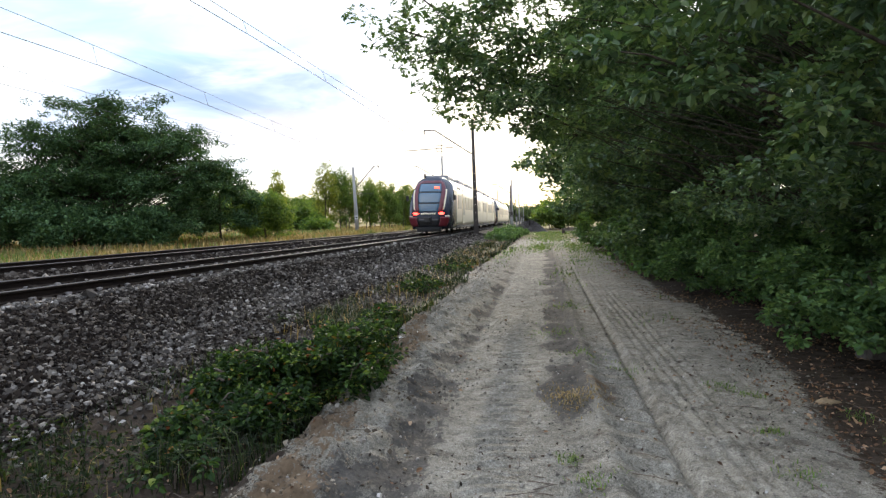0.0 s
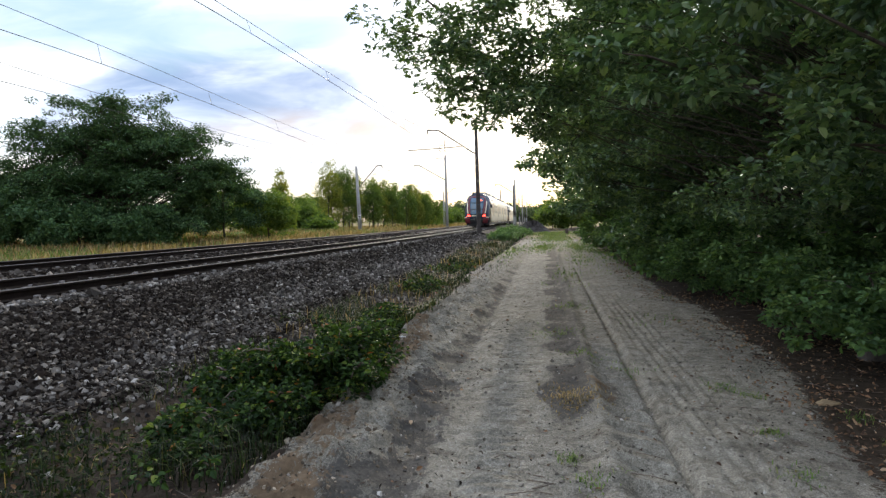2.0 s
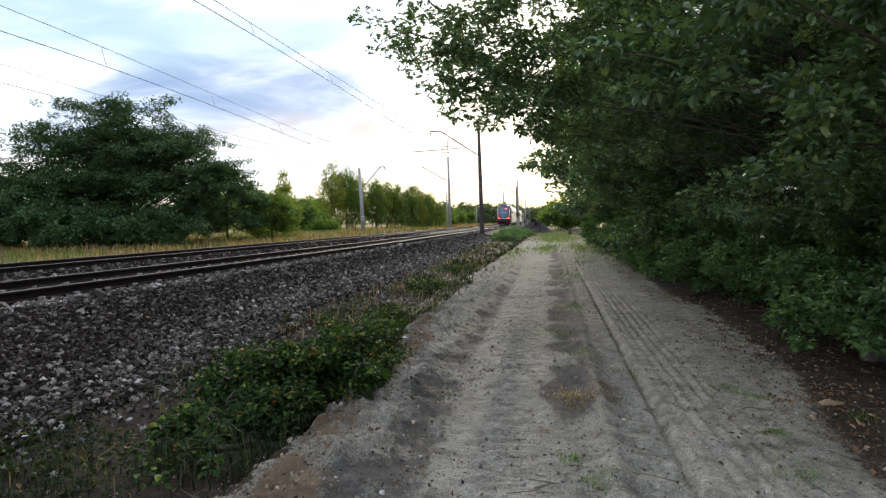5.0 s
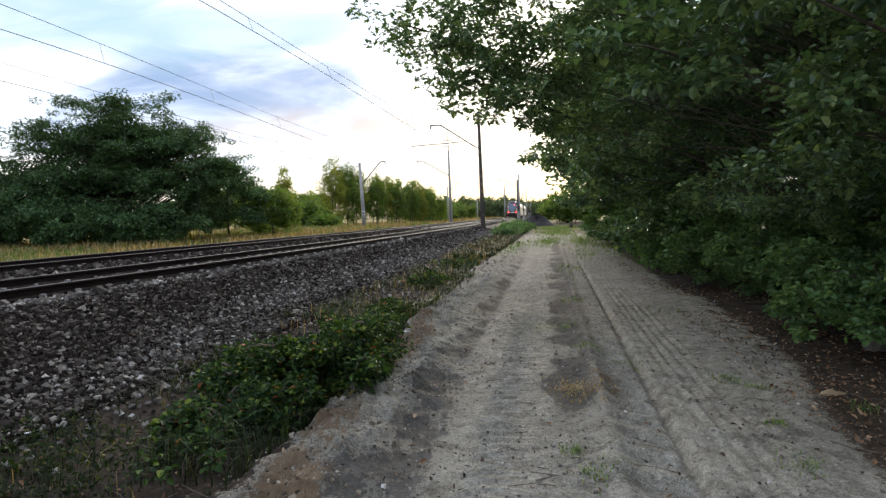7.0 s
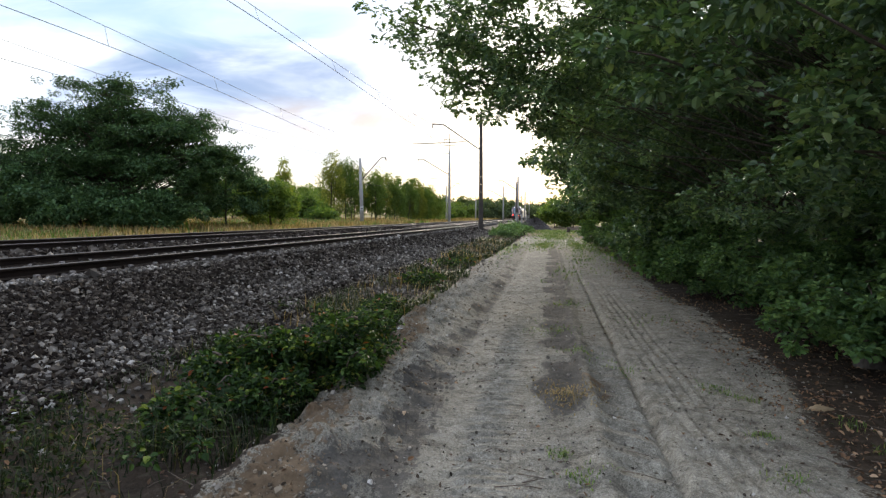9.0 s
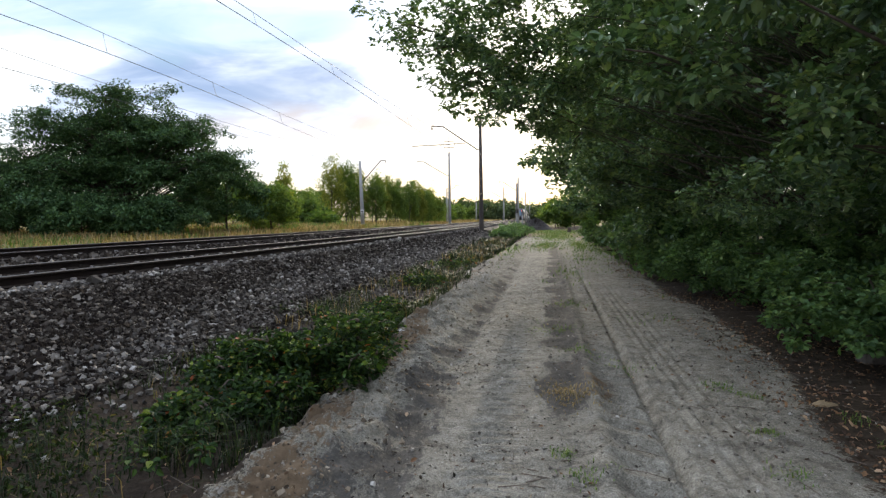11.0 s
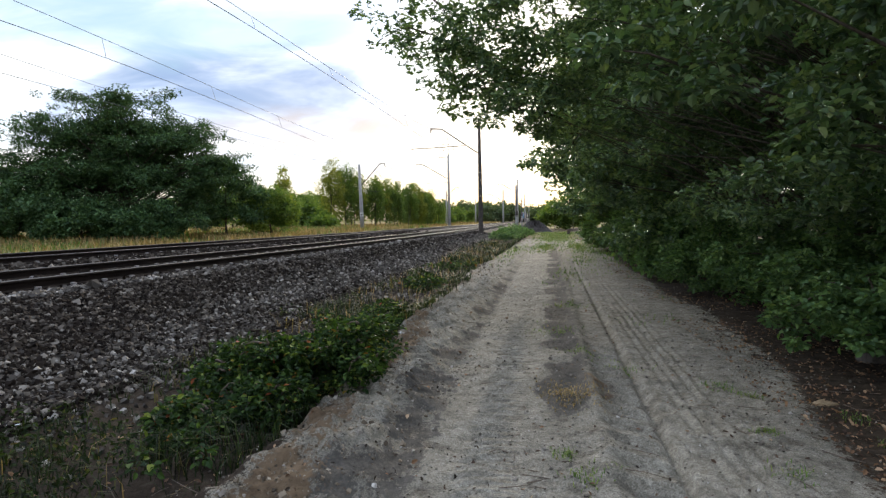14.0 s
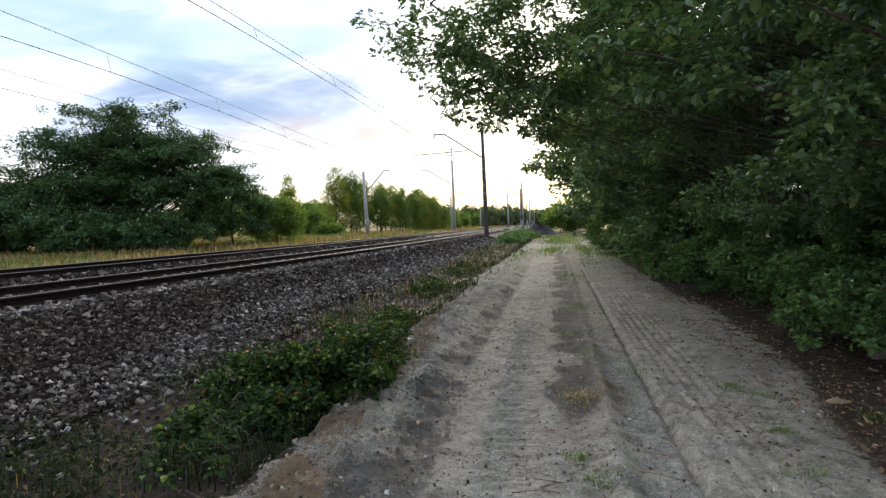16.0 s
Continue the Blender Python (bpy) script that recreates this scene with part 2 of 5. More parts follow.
M_BIRCH = island_mat("yellowing_leaves", [(0.0, (0.13, 0.17, 0.035)), (0.5, (0.22, 0.26, 0.05)), (1.0, (0.33, 0.33, 0.08))], 0.55, 0.35, 0.55, 1.0)
# leaf colour lightened to stand in for the haze of distance
M_FARWOOD = island_mat("hazed_far_leaves", [(0.0, (0.07, 0.11, 0.065)), (0.6, (0.12, 0.165, 0.09)), (1.0, (0.18, 0.22, 0.11))], 0.6, 0.3, 0.5, 0.5)
M_GRASS = island_mat("green_grass", [(0.0, (0.05, 0.10, 0.02)), (0.5, (0.10, 0.18, 0.035)), (0.85, (0.15, 0.23, 0.05)), (1.0, (0.26, 0.24, 0.10))], 0.55, 0.35, 0.35, 4.0)
# darker copy of the grass: the shade of the ditch is in its colour
M_SHADED_GRASS = island_mat("shaded_grass", [(0.0, (0.006, 0.012, 0.004)), (0.6, (0.016, 0.030, 0.008)), (0.9, (0.042, 0.068, 0.016)), (1.0, (0.14, 0.115, 0.055))], 0.6, 0.2, 0.35, 4.0)
M_STRAW = island_mat("dry_grass", [(0.0, (0.085, 0.085, 0.032)), (0.4, (0.20, 0.150, 0.070)), (0.8, (0.32, 0.225, 0.11)), (1.0, (0.46, 0.36, 0.20))], 0.7, 0.25, 0.35, 4.0)
M_WEED = island_mat("weed_leaves", [(0.0, (0.010, 0.025, 0.007)), (0.55, (0.026, 0.058, 0.013)), (0.86, (0.062, 0.115, 0.022)), (0.972, (0.17, 0.22, 0.04)), (1.0, (0.24, 0.05, 0.025))], 0.6, 0.2, 0.3, 3.0)
M_DEADLEAF = island_mat("dead_leaves", [(0.0, (0.05, 0.028, 0.018)), (0.5, (0.13, 0.075, 0.045)), (0.85, (0.26, 0.15, 0.085)), (1.0, (0.42, 0.30, 0.20))], 0.7, 0.3, 0.1, 10.0)

M_CRUMB = island_mat("leaf_crumbs", [(0.0, (0.018, 0.014, 0.011)), (0.6, (0.05, 0.038, 0.028)), (0.92, (0.10, 0.065, 0.045)), (1.0, (0.24, 0.12, 0.07))], 0.8, 0.15, 0.0, 10.0)


def ground_material():
    """Sand on the track, leaf litter under the trees, grass and soil elsewhere, by the masks on the mesh."""
    m, nt, b = material("sandy_ground", 0.95, 0, 0.08)
    at = nt.nodes.new("ShaderNodeAttribute")
    at.attribute_name = "zone"
    sp = nt.nodes.new("ShaderNodeSeparateColor")
    nt.links.new(at.outputs["Color"], sp.inputs[0])
    big, mid, fine = noise_out(nt, 0.9, 5, 0.6), noise_out(nt, 6, 6, 0.66), noise_out(nt, 38, 5, 0.7)
    grit = noise_out(nt, 130, 3, 0.7)
    sand = ramp(nt, mid, [(0.30, (0.130, 0.116, 0.095)), (0.5, (0.240, 0.226, 0.193)), (0.72, (0.345, 0.328, 0.285))])
    sand = mixc(nt, 0.55, sand, ramp(nt, big, [(0.32, (0.58, 0.57, 0.57)), (0.68, (1.2, 1.18, 1.15))]), "MULTIPLY")
    sand = mixc(nt, 0.8, sand, ramp(nt, fine, [(0.34, (0.55, 0.54, 0.52)), (0.62, (1.22, 1.22, 1.2))]), "MULTIPLY")
    sand = mixc(nt, 0.8, sand, ramp(nt, grit, [(0.36, (0.36, 0.36, 0.36)), (0.62, (1.45, 1.45, 1.45))]), "MULTIPLY")
    soil = ramp(nt, mid, [(0.3, (0.022, 0.017, 0.013)), (0.6, (0.058, 0.045, 0.034)), (0.8, (0.12, 0.097, 0.075))])
    soil = mixc(nt, 0.7, soil, ramp(nt, fine, [(0.3, (0.5, 0.5, 0.5)), (0.7, (1.4, 1.35, 1.3))]), "MULTIPLY")
    clay = ramp(nt, mid, [(0.3, (0.062, 0.043, 0.028)), (0.7, (0.185, 0.134, 0.087))])
    field = ramp(nt, mid, [(0.25, (0.075, 0.085, 0.028)), (0.5, (0.18, 0.145, 0.06)), (0.8, (0.30, 0.225, 0.10))])
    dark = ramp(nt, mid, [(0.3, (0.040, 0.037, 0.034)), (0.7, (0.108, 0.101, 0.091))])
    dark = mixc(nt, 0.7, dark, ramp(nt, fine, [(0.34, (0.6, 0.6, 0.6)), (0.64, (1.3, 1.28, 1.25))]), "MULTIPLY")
    drag = noise_out(nt, 1.0, 5, 0.7, (16.0, 1.6, 1.0))

    def soft(x):
        e = calc(nt, "ADD", x, calc(nt, "MULTIPLY", calc(nt, "SUBTRACT", mid, 0.5), 1.5))
        e = calc(nt, "ADD", e, calc(nt, "MULTIPLY", calc(nt, "SUBTRACT", fine, 0.5), 1.1))
        e = calc(nt, "ADD", e, calc(nt, "MULTIPLY", calc(nt, "SUBTRACT", drag, 0.5), 0.6))
        return ramp(nt, e, [(0.44, (0, 0, 0)), (0.58, (1, 1, 1))])

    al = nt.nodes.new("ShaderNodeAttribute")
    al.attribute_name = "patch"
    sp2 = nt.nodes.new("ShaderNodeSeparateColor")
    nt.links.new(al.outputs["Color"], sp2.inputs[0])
    c = mixc(nt, soft(sp.outputs[2]), soil, field)
    c = mixc(nt, soft(sp.outputs[0]), c, sand)
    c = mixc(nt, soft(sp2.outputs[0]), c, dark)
    c = mixc(nt, soft(sp2.outputs[1]), c, clay)
    c = mixc(nt, soft(sp.outputs[1]), c, soil)
    nt.links.new(c, b.inputs["Base Color"])
    bp = nt.nodes.new("ShaderNodeBump")
    bp.inputs["Strength"].default_value, bp.inputs["Distance"].default_value = 1.0, 0.036
    h = calc(nt, "ADD", calc(nt, "MULTIPLY", mid, 0.8), calc(nt, "ADD", calc(nt, "MULTIPLY", fine, 0.35), calc(nt, "MULTIPLY", grit, 0.12)))
    # close cross bars of a tyre print, and the drag marks along the wheel lanes
    gc = nt.nodes.new("ShaderNodeTexCoord")
    gs = nt.nodes.new("ShaderNodeSeparateXYZ")
    nt.links.new(gc.outputs["Object"], gs.inputs[0])
    bars = calc(nt, "SINE", calc(nt, "ADD", calc(nt, "MULTIPLY", gs.outputs[1], 2 * math.pi / 0.062), calc(nt, "MULTIPLY", gs.outputs[0], 22.0)))
    h = calc(nt, "ADD", h, calc(nt, "MULTIPLY", calc(nt, "MULTIPLY", bars, sp2.outputs[2]), calc(nt, "MULTIPLY", big, 0.34)))
    h = calc(nt, "ADD", h, calc(nt, "MULTIPLY", drag, 0.45))
    nt.links.new(h, bp.inputs["Height"])
    nt.links.new(bp.outputs[0], b.inputs["Normal"])
    return m


M_GROUND = ground_material()


# ---- building helpers ----
def mesh_of(name, verts, faces, mats, index=None, smooth=False):
    """A mesh from arrays of corners and of faces with the same number of corners each."""
    verts, faces = np.asarray(verts, np.float32), np.asarray(faces, np.int32)
    me = bpy.data.meshes.new(name)
    k, n = faces.shape[1], len(faces)
    me.vertices.add(len(verts))
    me.vertices.foreach_set("co", verts.ravel())
    me.loops.add(n * k)
    me.loops.foreach_set("vertex_index", faces.ravel())
    me.polygons.add(n)
    me.polygons.foreach_set("loop_start", np.arange(0, n * k, k, dtype=np.int32))
    me.polygons.foreach_set("use_smooth", np.full(n, smooth))
    for m in mats if isinstance(mats, (list, tuple)) else [mats]:
        me.materials.append(m)
    if index is not None:
        me.polygons.foreach_set("material_index", np.asarray(index, np.int32))
    me.update(calc_edges=True)
    return me


def part(name, bm, mat, parent=None, label=""):
    """Links a bmesh (or a mesh) as one object under a thing or a part."""
    if isinstance(bm, bmesh.types.BMesh):
        me = bpy.data.meshes.new(name)
        bm.to_mesh(me)
        bm.free()
        me.materials.append(mat)
    else:
        me = bm
    ob = new(name, me)
    if parent is not None:
        ob.parent = parent
    if label:
        ob["label"] = label
    return ob


def thing(name, label, category, at=None, group="", kind=""):
    ob = new(name)
    ob.empty_display_size = 0.2
    if at is not None:
        ob.matrix_world = at
    return tagged(ob, label, category, group, kind)


def box(bm, lo, hi, bevel=0.0):
    r = bmesh.ops.create_cube(bm, size=1.0)
    lo, hi = Vector(lo), Vector(hi)
    for v in r["verts"]:
        v.co = Vector(((lo[i] + hi[i]) / 2 + v.co[i] * (hi[i] - lo[i]) for i in range(3)))
    if bevel:
        es = list({e for v in r["verts"] for e in v.link_edges})
        bmesh.ops.bevel(bm, geom=es, offset=bevel, segments=2, affect="EDGES", profile=0.6)
    return bm


def tube(bm, pts, radii, sides=8):
    """A round bar along points, with a radius at each of them."""
    pts = [Vector(p) for p in pts]
    if isinstance(radii, (int, float)):
        radii = [radii] * len(pts)
    rings = []
    for i, p in enumerate(pts):
        d = (pts[min(i + 1, len(pts) - 1)] - pts[max(i - 1, 0)]).normalized()
        a = d.orthogonal().normalized() if i == 0 else (a - d * a.dot(d)).normalized()
        b2 = d.cross(a)
        rings.append([bm.verts.new(p + (a * math.cos(t) + b2 * math.sin(t)) * radii[i]) for t in [2 * math.pi * k / sides for k in range(sides)]])
    for r0, r1 in zip(rings, rings[1:]):
        for k in range(sides):
            f = bm.faces.new((r0[k], r0[(k + 1) % sides], r1[(k + 1) % sides], r1[k]))
            f.smooth = True
    bm.faces.new(rings[0][::-1])
    bm.faces.new(rings[-1])
    return bm


def bm_new():
    return bmesh.new()


# ---- the lie of the land ----
def track_x(y):
    """Centre line of the near track in plan."""
    y = np.asarray(y, float)
    return -6.63 + 0.166 * y - 2.03 * np.exp(-np.maximum(y, -14) / 21.4)


def track_slope(y):
    y = np.asarray(y, float)
    return 0.166 + np.where(y > -14, 2.03 / 21.4 * np.exp(-np.maximum(y, -14) / 21.4), 0)


def on_track(y, off, z):
    """A point at the side distance off from the near track's centre line."""
    s = float(track_slope(y))
    n = math.sqrt(1 + s * s)
    return Vector((float(track_x(y)) + off / n, y - off * s / n, z))


RAIL_Z, SPACING = 0.70, 4.6
PATH_SLOPE = 0.187


def side(x, y):
    """Distance to the right of the near track's centre line."""
    return (x - track_x(y)) / np.sqrt(1 + track_slope(y) ** 2)


def step(v, a, b):
    t = np.clip((v - a) / (b - a), 0, 1)
    return t * t * (3 - 2 * t)


def waves(x, y, seed, scale):
    """Smooth, uneven undulation from a sum of turned sine waves, about -1 to 1."""
    rs = np.random.RandomState(seed)
    total = np.zeros(np.broadcast(x, y).shape)
    for k in range(9):
        a, w, p = rs.uniform(0, 6.28), scale * rs.uniform(0.6, 2.2), rs.uniform(0, 6.28)
        total = total + np.sin((x * math.cos(a) + y * math.sin(a)) * w + p + 1.3 * np.sin((x * math.sin(a) - y * math.cos(a)) * w * 0.7 + p * 2)) / 9
    return total * 1.6


def land(x, y):
    """Height of the ground without the ballast."""
    x, y = np.asarray(x, float), np.asarray(y, float)
    d, q = side(x, y), x - PATH_SLOPE * y
    w = 0.16 * waves(y, q * 0, 5, 0.8)
    z = 0.10 * step(d, -8.0, -12.0) * waves(x, y, 3, 0.12) + 0.18 * step(d, -6.5, -9.5)
    bed = 0.16 * step(d, -10.0, -8.0) * step(d, 4.2, 2.8)
    edge = q + w - 0.35 * step(y, 9.0, 5.0)
    ditch = -0.13 * step(d, 4.2, 4.9) * step(edge, -1.95, -2.5)
    bank = 0.08 * step(edge, -2.4, -2.05) * step(edge, -1.0, -1.8)
    right = 0.22 * step(q, 3.0, 6.5) + 0.05 * step(q, 2.2, 3.2) * waves(x, y, 8, 1.2)
    near = step(y, 45, 20)
    # wheel ruts and ridges of the sandy track
    w2 = q - 0.02
    rut = -0.05 * np.exp(-((w2 + 1.02) / 0.17) ** 2) - 0.022 * np.exp(-((w2 + 0.50) / 0.38) ** 2)
    rut = rut - 0.03 * np.exp(-((w2 - 0.62) / 0.20) ** 4) * step(y, 9, 6) - 0.020 * np.exp(-((w2 - 1.22) / 0.30) ** 2)
    rut = rut + 0.075 * np.exp(-((w2 - 0.37) / 0.09) ** 2) * (0.7 + 0.5 * waves(x, y, 22, 2.5)) - 0.075 * np.exp(-((w2 - 0.83) / 0.040) ** 2) * step(y, 24, 12)
    rut = rut + 0.055 * np.exp(-((w2 + 1.48) / 0.20) ** 2) * (0.5 + 0.8 * waves(x, y, 21, 3.0))
    turn = (y + 0.55 * (w2 - 0.62) + 1.6 * (w2 - 0.62) ** 2 + 0.05 * waves(x, y, 23, 3.0)) / 0.33
    saw = (turn - np.floor(turn))
    lugs = 0.088 * (np.minimum(saw / 0.16, (1 - saw) / 0.84) - 0.45) * np.exp(-((w2 - 0.60) / 0.20) ** 4) * step(y, 7.8, 5.6) * (0.75 + 0.4 * waves(x, y, 24, 2.0))
    lines = 0.012 * np.sin(w2 * 2 * math.pi / 0.11) * np.exp(-((w2 - 1.25) / 0.27) ** 4) * step(y, 20, 10)
    tread = 0.010 * np.sin((y + 0.4 * np.abs(w2 + 0.45)) * 2 * math.pi / 0.13) * np.exp(-((w2 + 0.45) / 0.15) ** 4) * step(y, 11, 7)
    rough = 0.020 * waves(x, y, 30, 5.0) + 0.007 * waves(x, y, 31, 15.0) + 0.006 * waves(x, y, 32, 34.0) * step(np.abs(q + 0.45), 0.25, 0.5)
    crumbs = (0.09 * np.maximum(0, waves(x, y, 40, 12.0)) + 0.05 * np.maximum(0, waves(x, y, 41, 19.0))) * np.exp(-((edge + 1.85) / 0.42) ** 4)
    crumbs = crumbs + 0.030 * np.maximum(0, waves(x, y, 42, 13.0)) * np.exp(-((q + 1.2) / 0.35) ** 4)
    return z + bed + ditch + right + near * (bank + rut + lugs + lines + tread + rough * step(np.abs(q), 6, 4) + crumbs)


# ---- ground ----
def graded(lo, fine_lo, fine_hi, hi, step_fine, growth):
    """Grid lines, close together between fine_lo and fine_hi and wider and wider outside."""
    mid = list(np.arange(fine_lo, fine_hi, step_fine))
    up, s, v = [], step_fine, fine_hi
    while v < hi:
        up.append(v)
        s *= growth
        v += s
    up.append(hi)
    down, s, v = [], step_fine, fine_lo
    while v > lo:
        s *= growth
        v -= s
        down.append(max(v, lo))
    return np.array(down[::-1] + mid + up)


def build_ground():
    ys = graded(-400, 2.8, 8.5, 3500, 0.021, 1.028)
    qs = graded(-2600, -2.6, 2.3, 2600, 0.028, 1.05)
    Q, Y = np.meshgrid(qs, ys)
    X = Q + PATH_SLOPE * Y
    Z = land(X, Y)
    n, k = Y.shape
    idx = np.arange(n * k).reshape(n, k)
    faces = np.stack([idx[:-1, :-1], idx[:-1, 1:], idx[1:, 1:], idx[1:, :-1]], -1).reshape(-1, 4)
    me = mesh_of("ground", np.stack([X, Y, Z], -1).reshape(-1, 3), faces, M_GROUND, smooth=True)
    D = side(X, Y)
    wv = 0.22 * waves(X, Y, 51, 1.1)
    far = step(Y, 70, 130)
    edge = Q + wv - 0.35 * step(Y, 9.0, 5.0)
    sand = step(edge, -2.4, -2.0) * step(Q + wv, 3.0, 2.0) * (1 - far) * (1 - 0.8 * step(Y, 30, 56))
    lit = Q + wv + 0.80 * step(Y, 6.5, 3.4)
    litter = step(lit, 2.3, 3.0) * step(Q, 16, 11) * step(Y, 120, 80)
    field = np.maximum(step(D, -7.2, -8.4), np.maximum(far, 0.45 * step(D, 4.2, 4.8) * step(Y, 16, 24)))
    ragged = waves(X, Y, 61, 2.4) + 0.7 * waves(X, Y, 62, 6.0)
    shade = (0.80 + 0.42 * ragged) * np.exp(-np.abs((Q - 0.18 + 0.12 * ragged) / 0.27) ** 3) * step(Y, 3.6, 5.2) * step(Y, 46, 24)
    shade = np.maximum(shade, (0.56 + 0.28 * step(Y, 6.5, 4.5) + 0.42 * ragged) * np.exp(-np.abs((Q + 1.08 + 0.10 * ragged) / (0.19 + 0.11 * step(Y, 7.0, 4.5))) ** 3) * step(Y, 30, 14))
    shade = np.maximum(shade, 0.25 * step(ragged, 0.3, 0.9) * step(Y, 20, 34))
    prints = np.exp(-((Q + 0.30) / 0.13) ** 4) * step(Y, 13, 7) + 0.7 * np.exp(-((Q - 1.55) / 0.12) ** 4) * step(Y, 12, 7)
    clay = 0.85 * np.exp(-np.abs((edge + 1.98) / 0.27) ** 3) * (0.8 + 0.3 * waves(X, Y, 63, 3.0)) * (0.55 + 0.45 * step(Y, 12, 6))
    clay = np.maximum(clay, 0.55 * np.exp(-((Q - 0.5) / 0.20) ** 2) * np.exp(-((Y - 5.2) / 0.7) ** 2))
    one = np.ones_like(Q)
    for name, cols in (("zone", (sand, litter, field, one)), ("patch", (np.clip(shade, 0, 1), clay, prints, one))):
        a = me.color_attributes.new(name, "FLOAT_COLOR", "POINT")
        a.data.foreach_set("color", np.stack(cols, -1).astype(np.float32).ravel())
    ob = new("ground", me)
    return tagged(ob, "flat sandy ground with a rutted dirt track and leaf litter", "ground", kind="structure")


build_ground()


# ---- ballast and tracks ----
def bed_z(off):
    """Height of the ballast across both tracks."""
    off = np.asarray(off, float)
    right = 0.50 - 0.48 * np.clip((off - 1.75) / 2.35, 0, 1) ** 0.92
    left = 0.50 - 0.36 * np.clip((-SPACING - 1.7 - off) / 1.5, 0, 1)
    return np.where(off > -SPACING / 2, right, left)


def build_ballast():
    ys = graded(-60, 2, 20, 1500, 0.12, 1.05)
    offs = np.array(list(np.arange(-8.2, -3.0, 0.35)) + list(np.arange(-3.0, 1.6, 0.3)) + list(np.arange(1.6, 4.35, 0.08)))
    O, Yc = np.meshgrid(offs, ys)
    s = track_slope(Yc)
    nn = np.sqrt(1 + s * s)
    X, Y = track_x(Yc) + O / nn, Yc - O * s / nn
    Z = bed_z(O) + 0.022 * waves(X, Y, 70, 2.2) * step(O, 1.5, 2.4) + 0.010 * waves(X, Y, 71, 9)
    Z = np.where((O < -8.0) | (O > 4.3), -0.3, Z)
    n, k = Y.shape
    idx = np.arange(n * k).reshape(n, k)
    faces = np.stack([idx[:-1, :-1], idx[:-1, 1:], idx[1:, 1:], idx[1:, :-1]], -1).reshape(-1, 4)
    ob = new("ballast_bed", mesh_of("ballast_bed", np.stack([X, Y, Z], -1).reshape(-1, 3), faces, M_BALLAST, smooth=True))
    return tagged(ob, "dark crushed-stone ballast bank under the two tracks", "ballast", kind="structure")


build_ballast()


def stones(name, pts, sizes, mat, seed):
    """Angular broken stones: uneven boxes, turned at random."""
    rs = np.random.RandomState(seed)
    n = len(pts)
    cube = np.array([[x, y, z] for x in (-1, 1) for y in (-1, 1) for z in (-1, 1)], float) * 0.5
    v = cube[None] * rs.uniform(0.55, 1.15, (n, 1, 3)) + rs.uniform(-0.20, 0.20, (n, 8, 3))
    a = rs.normal(size=(n, 4))
    a /= np.linalg.norm(a, axis=1)[:, None]
    w, x, y, z = a.T
    rot = np.stack([np.stack([1 - 2 * (y * y + z * z), 2 * (x * y - z * w), 2 * (x * z + y * w)], -1),
                    np.stack([2 * (x * y + z * w), 1 - 2 * (x * x + z * z), 2 * (y * z - x * w)], -1),
                    np.stack([2 * (x * z - y * w), 2 * (y * z + x * w), 1 - 2 * (x * x + y * y)], -1)], 1)
    v = np.einsum("nij,nkj->nki", rot, v) * np.asarray(sizes)[:, None, None] + np.asarray(pts)[:, None, :]
    quad = np.array([[0, 1, 3, 2], [4, 6, 7, 5], [0, 4, 5, 1], [2, 3, 7, 6], [0, 2, 6, 4], [1, 5, 7, 3]])
    f = (quad[None] + 8 * np.arange(n)[:, None, None]).reshape(-1, 4)
    return mesh_of(name, v.reshape(-1, 3), f, mat)


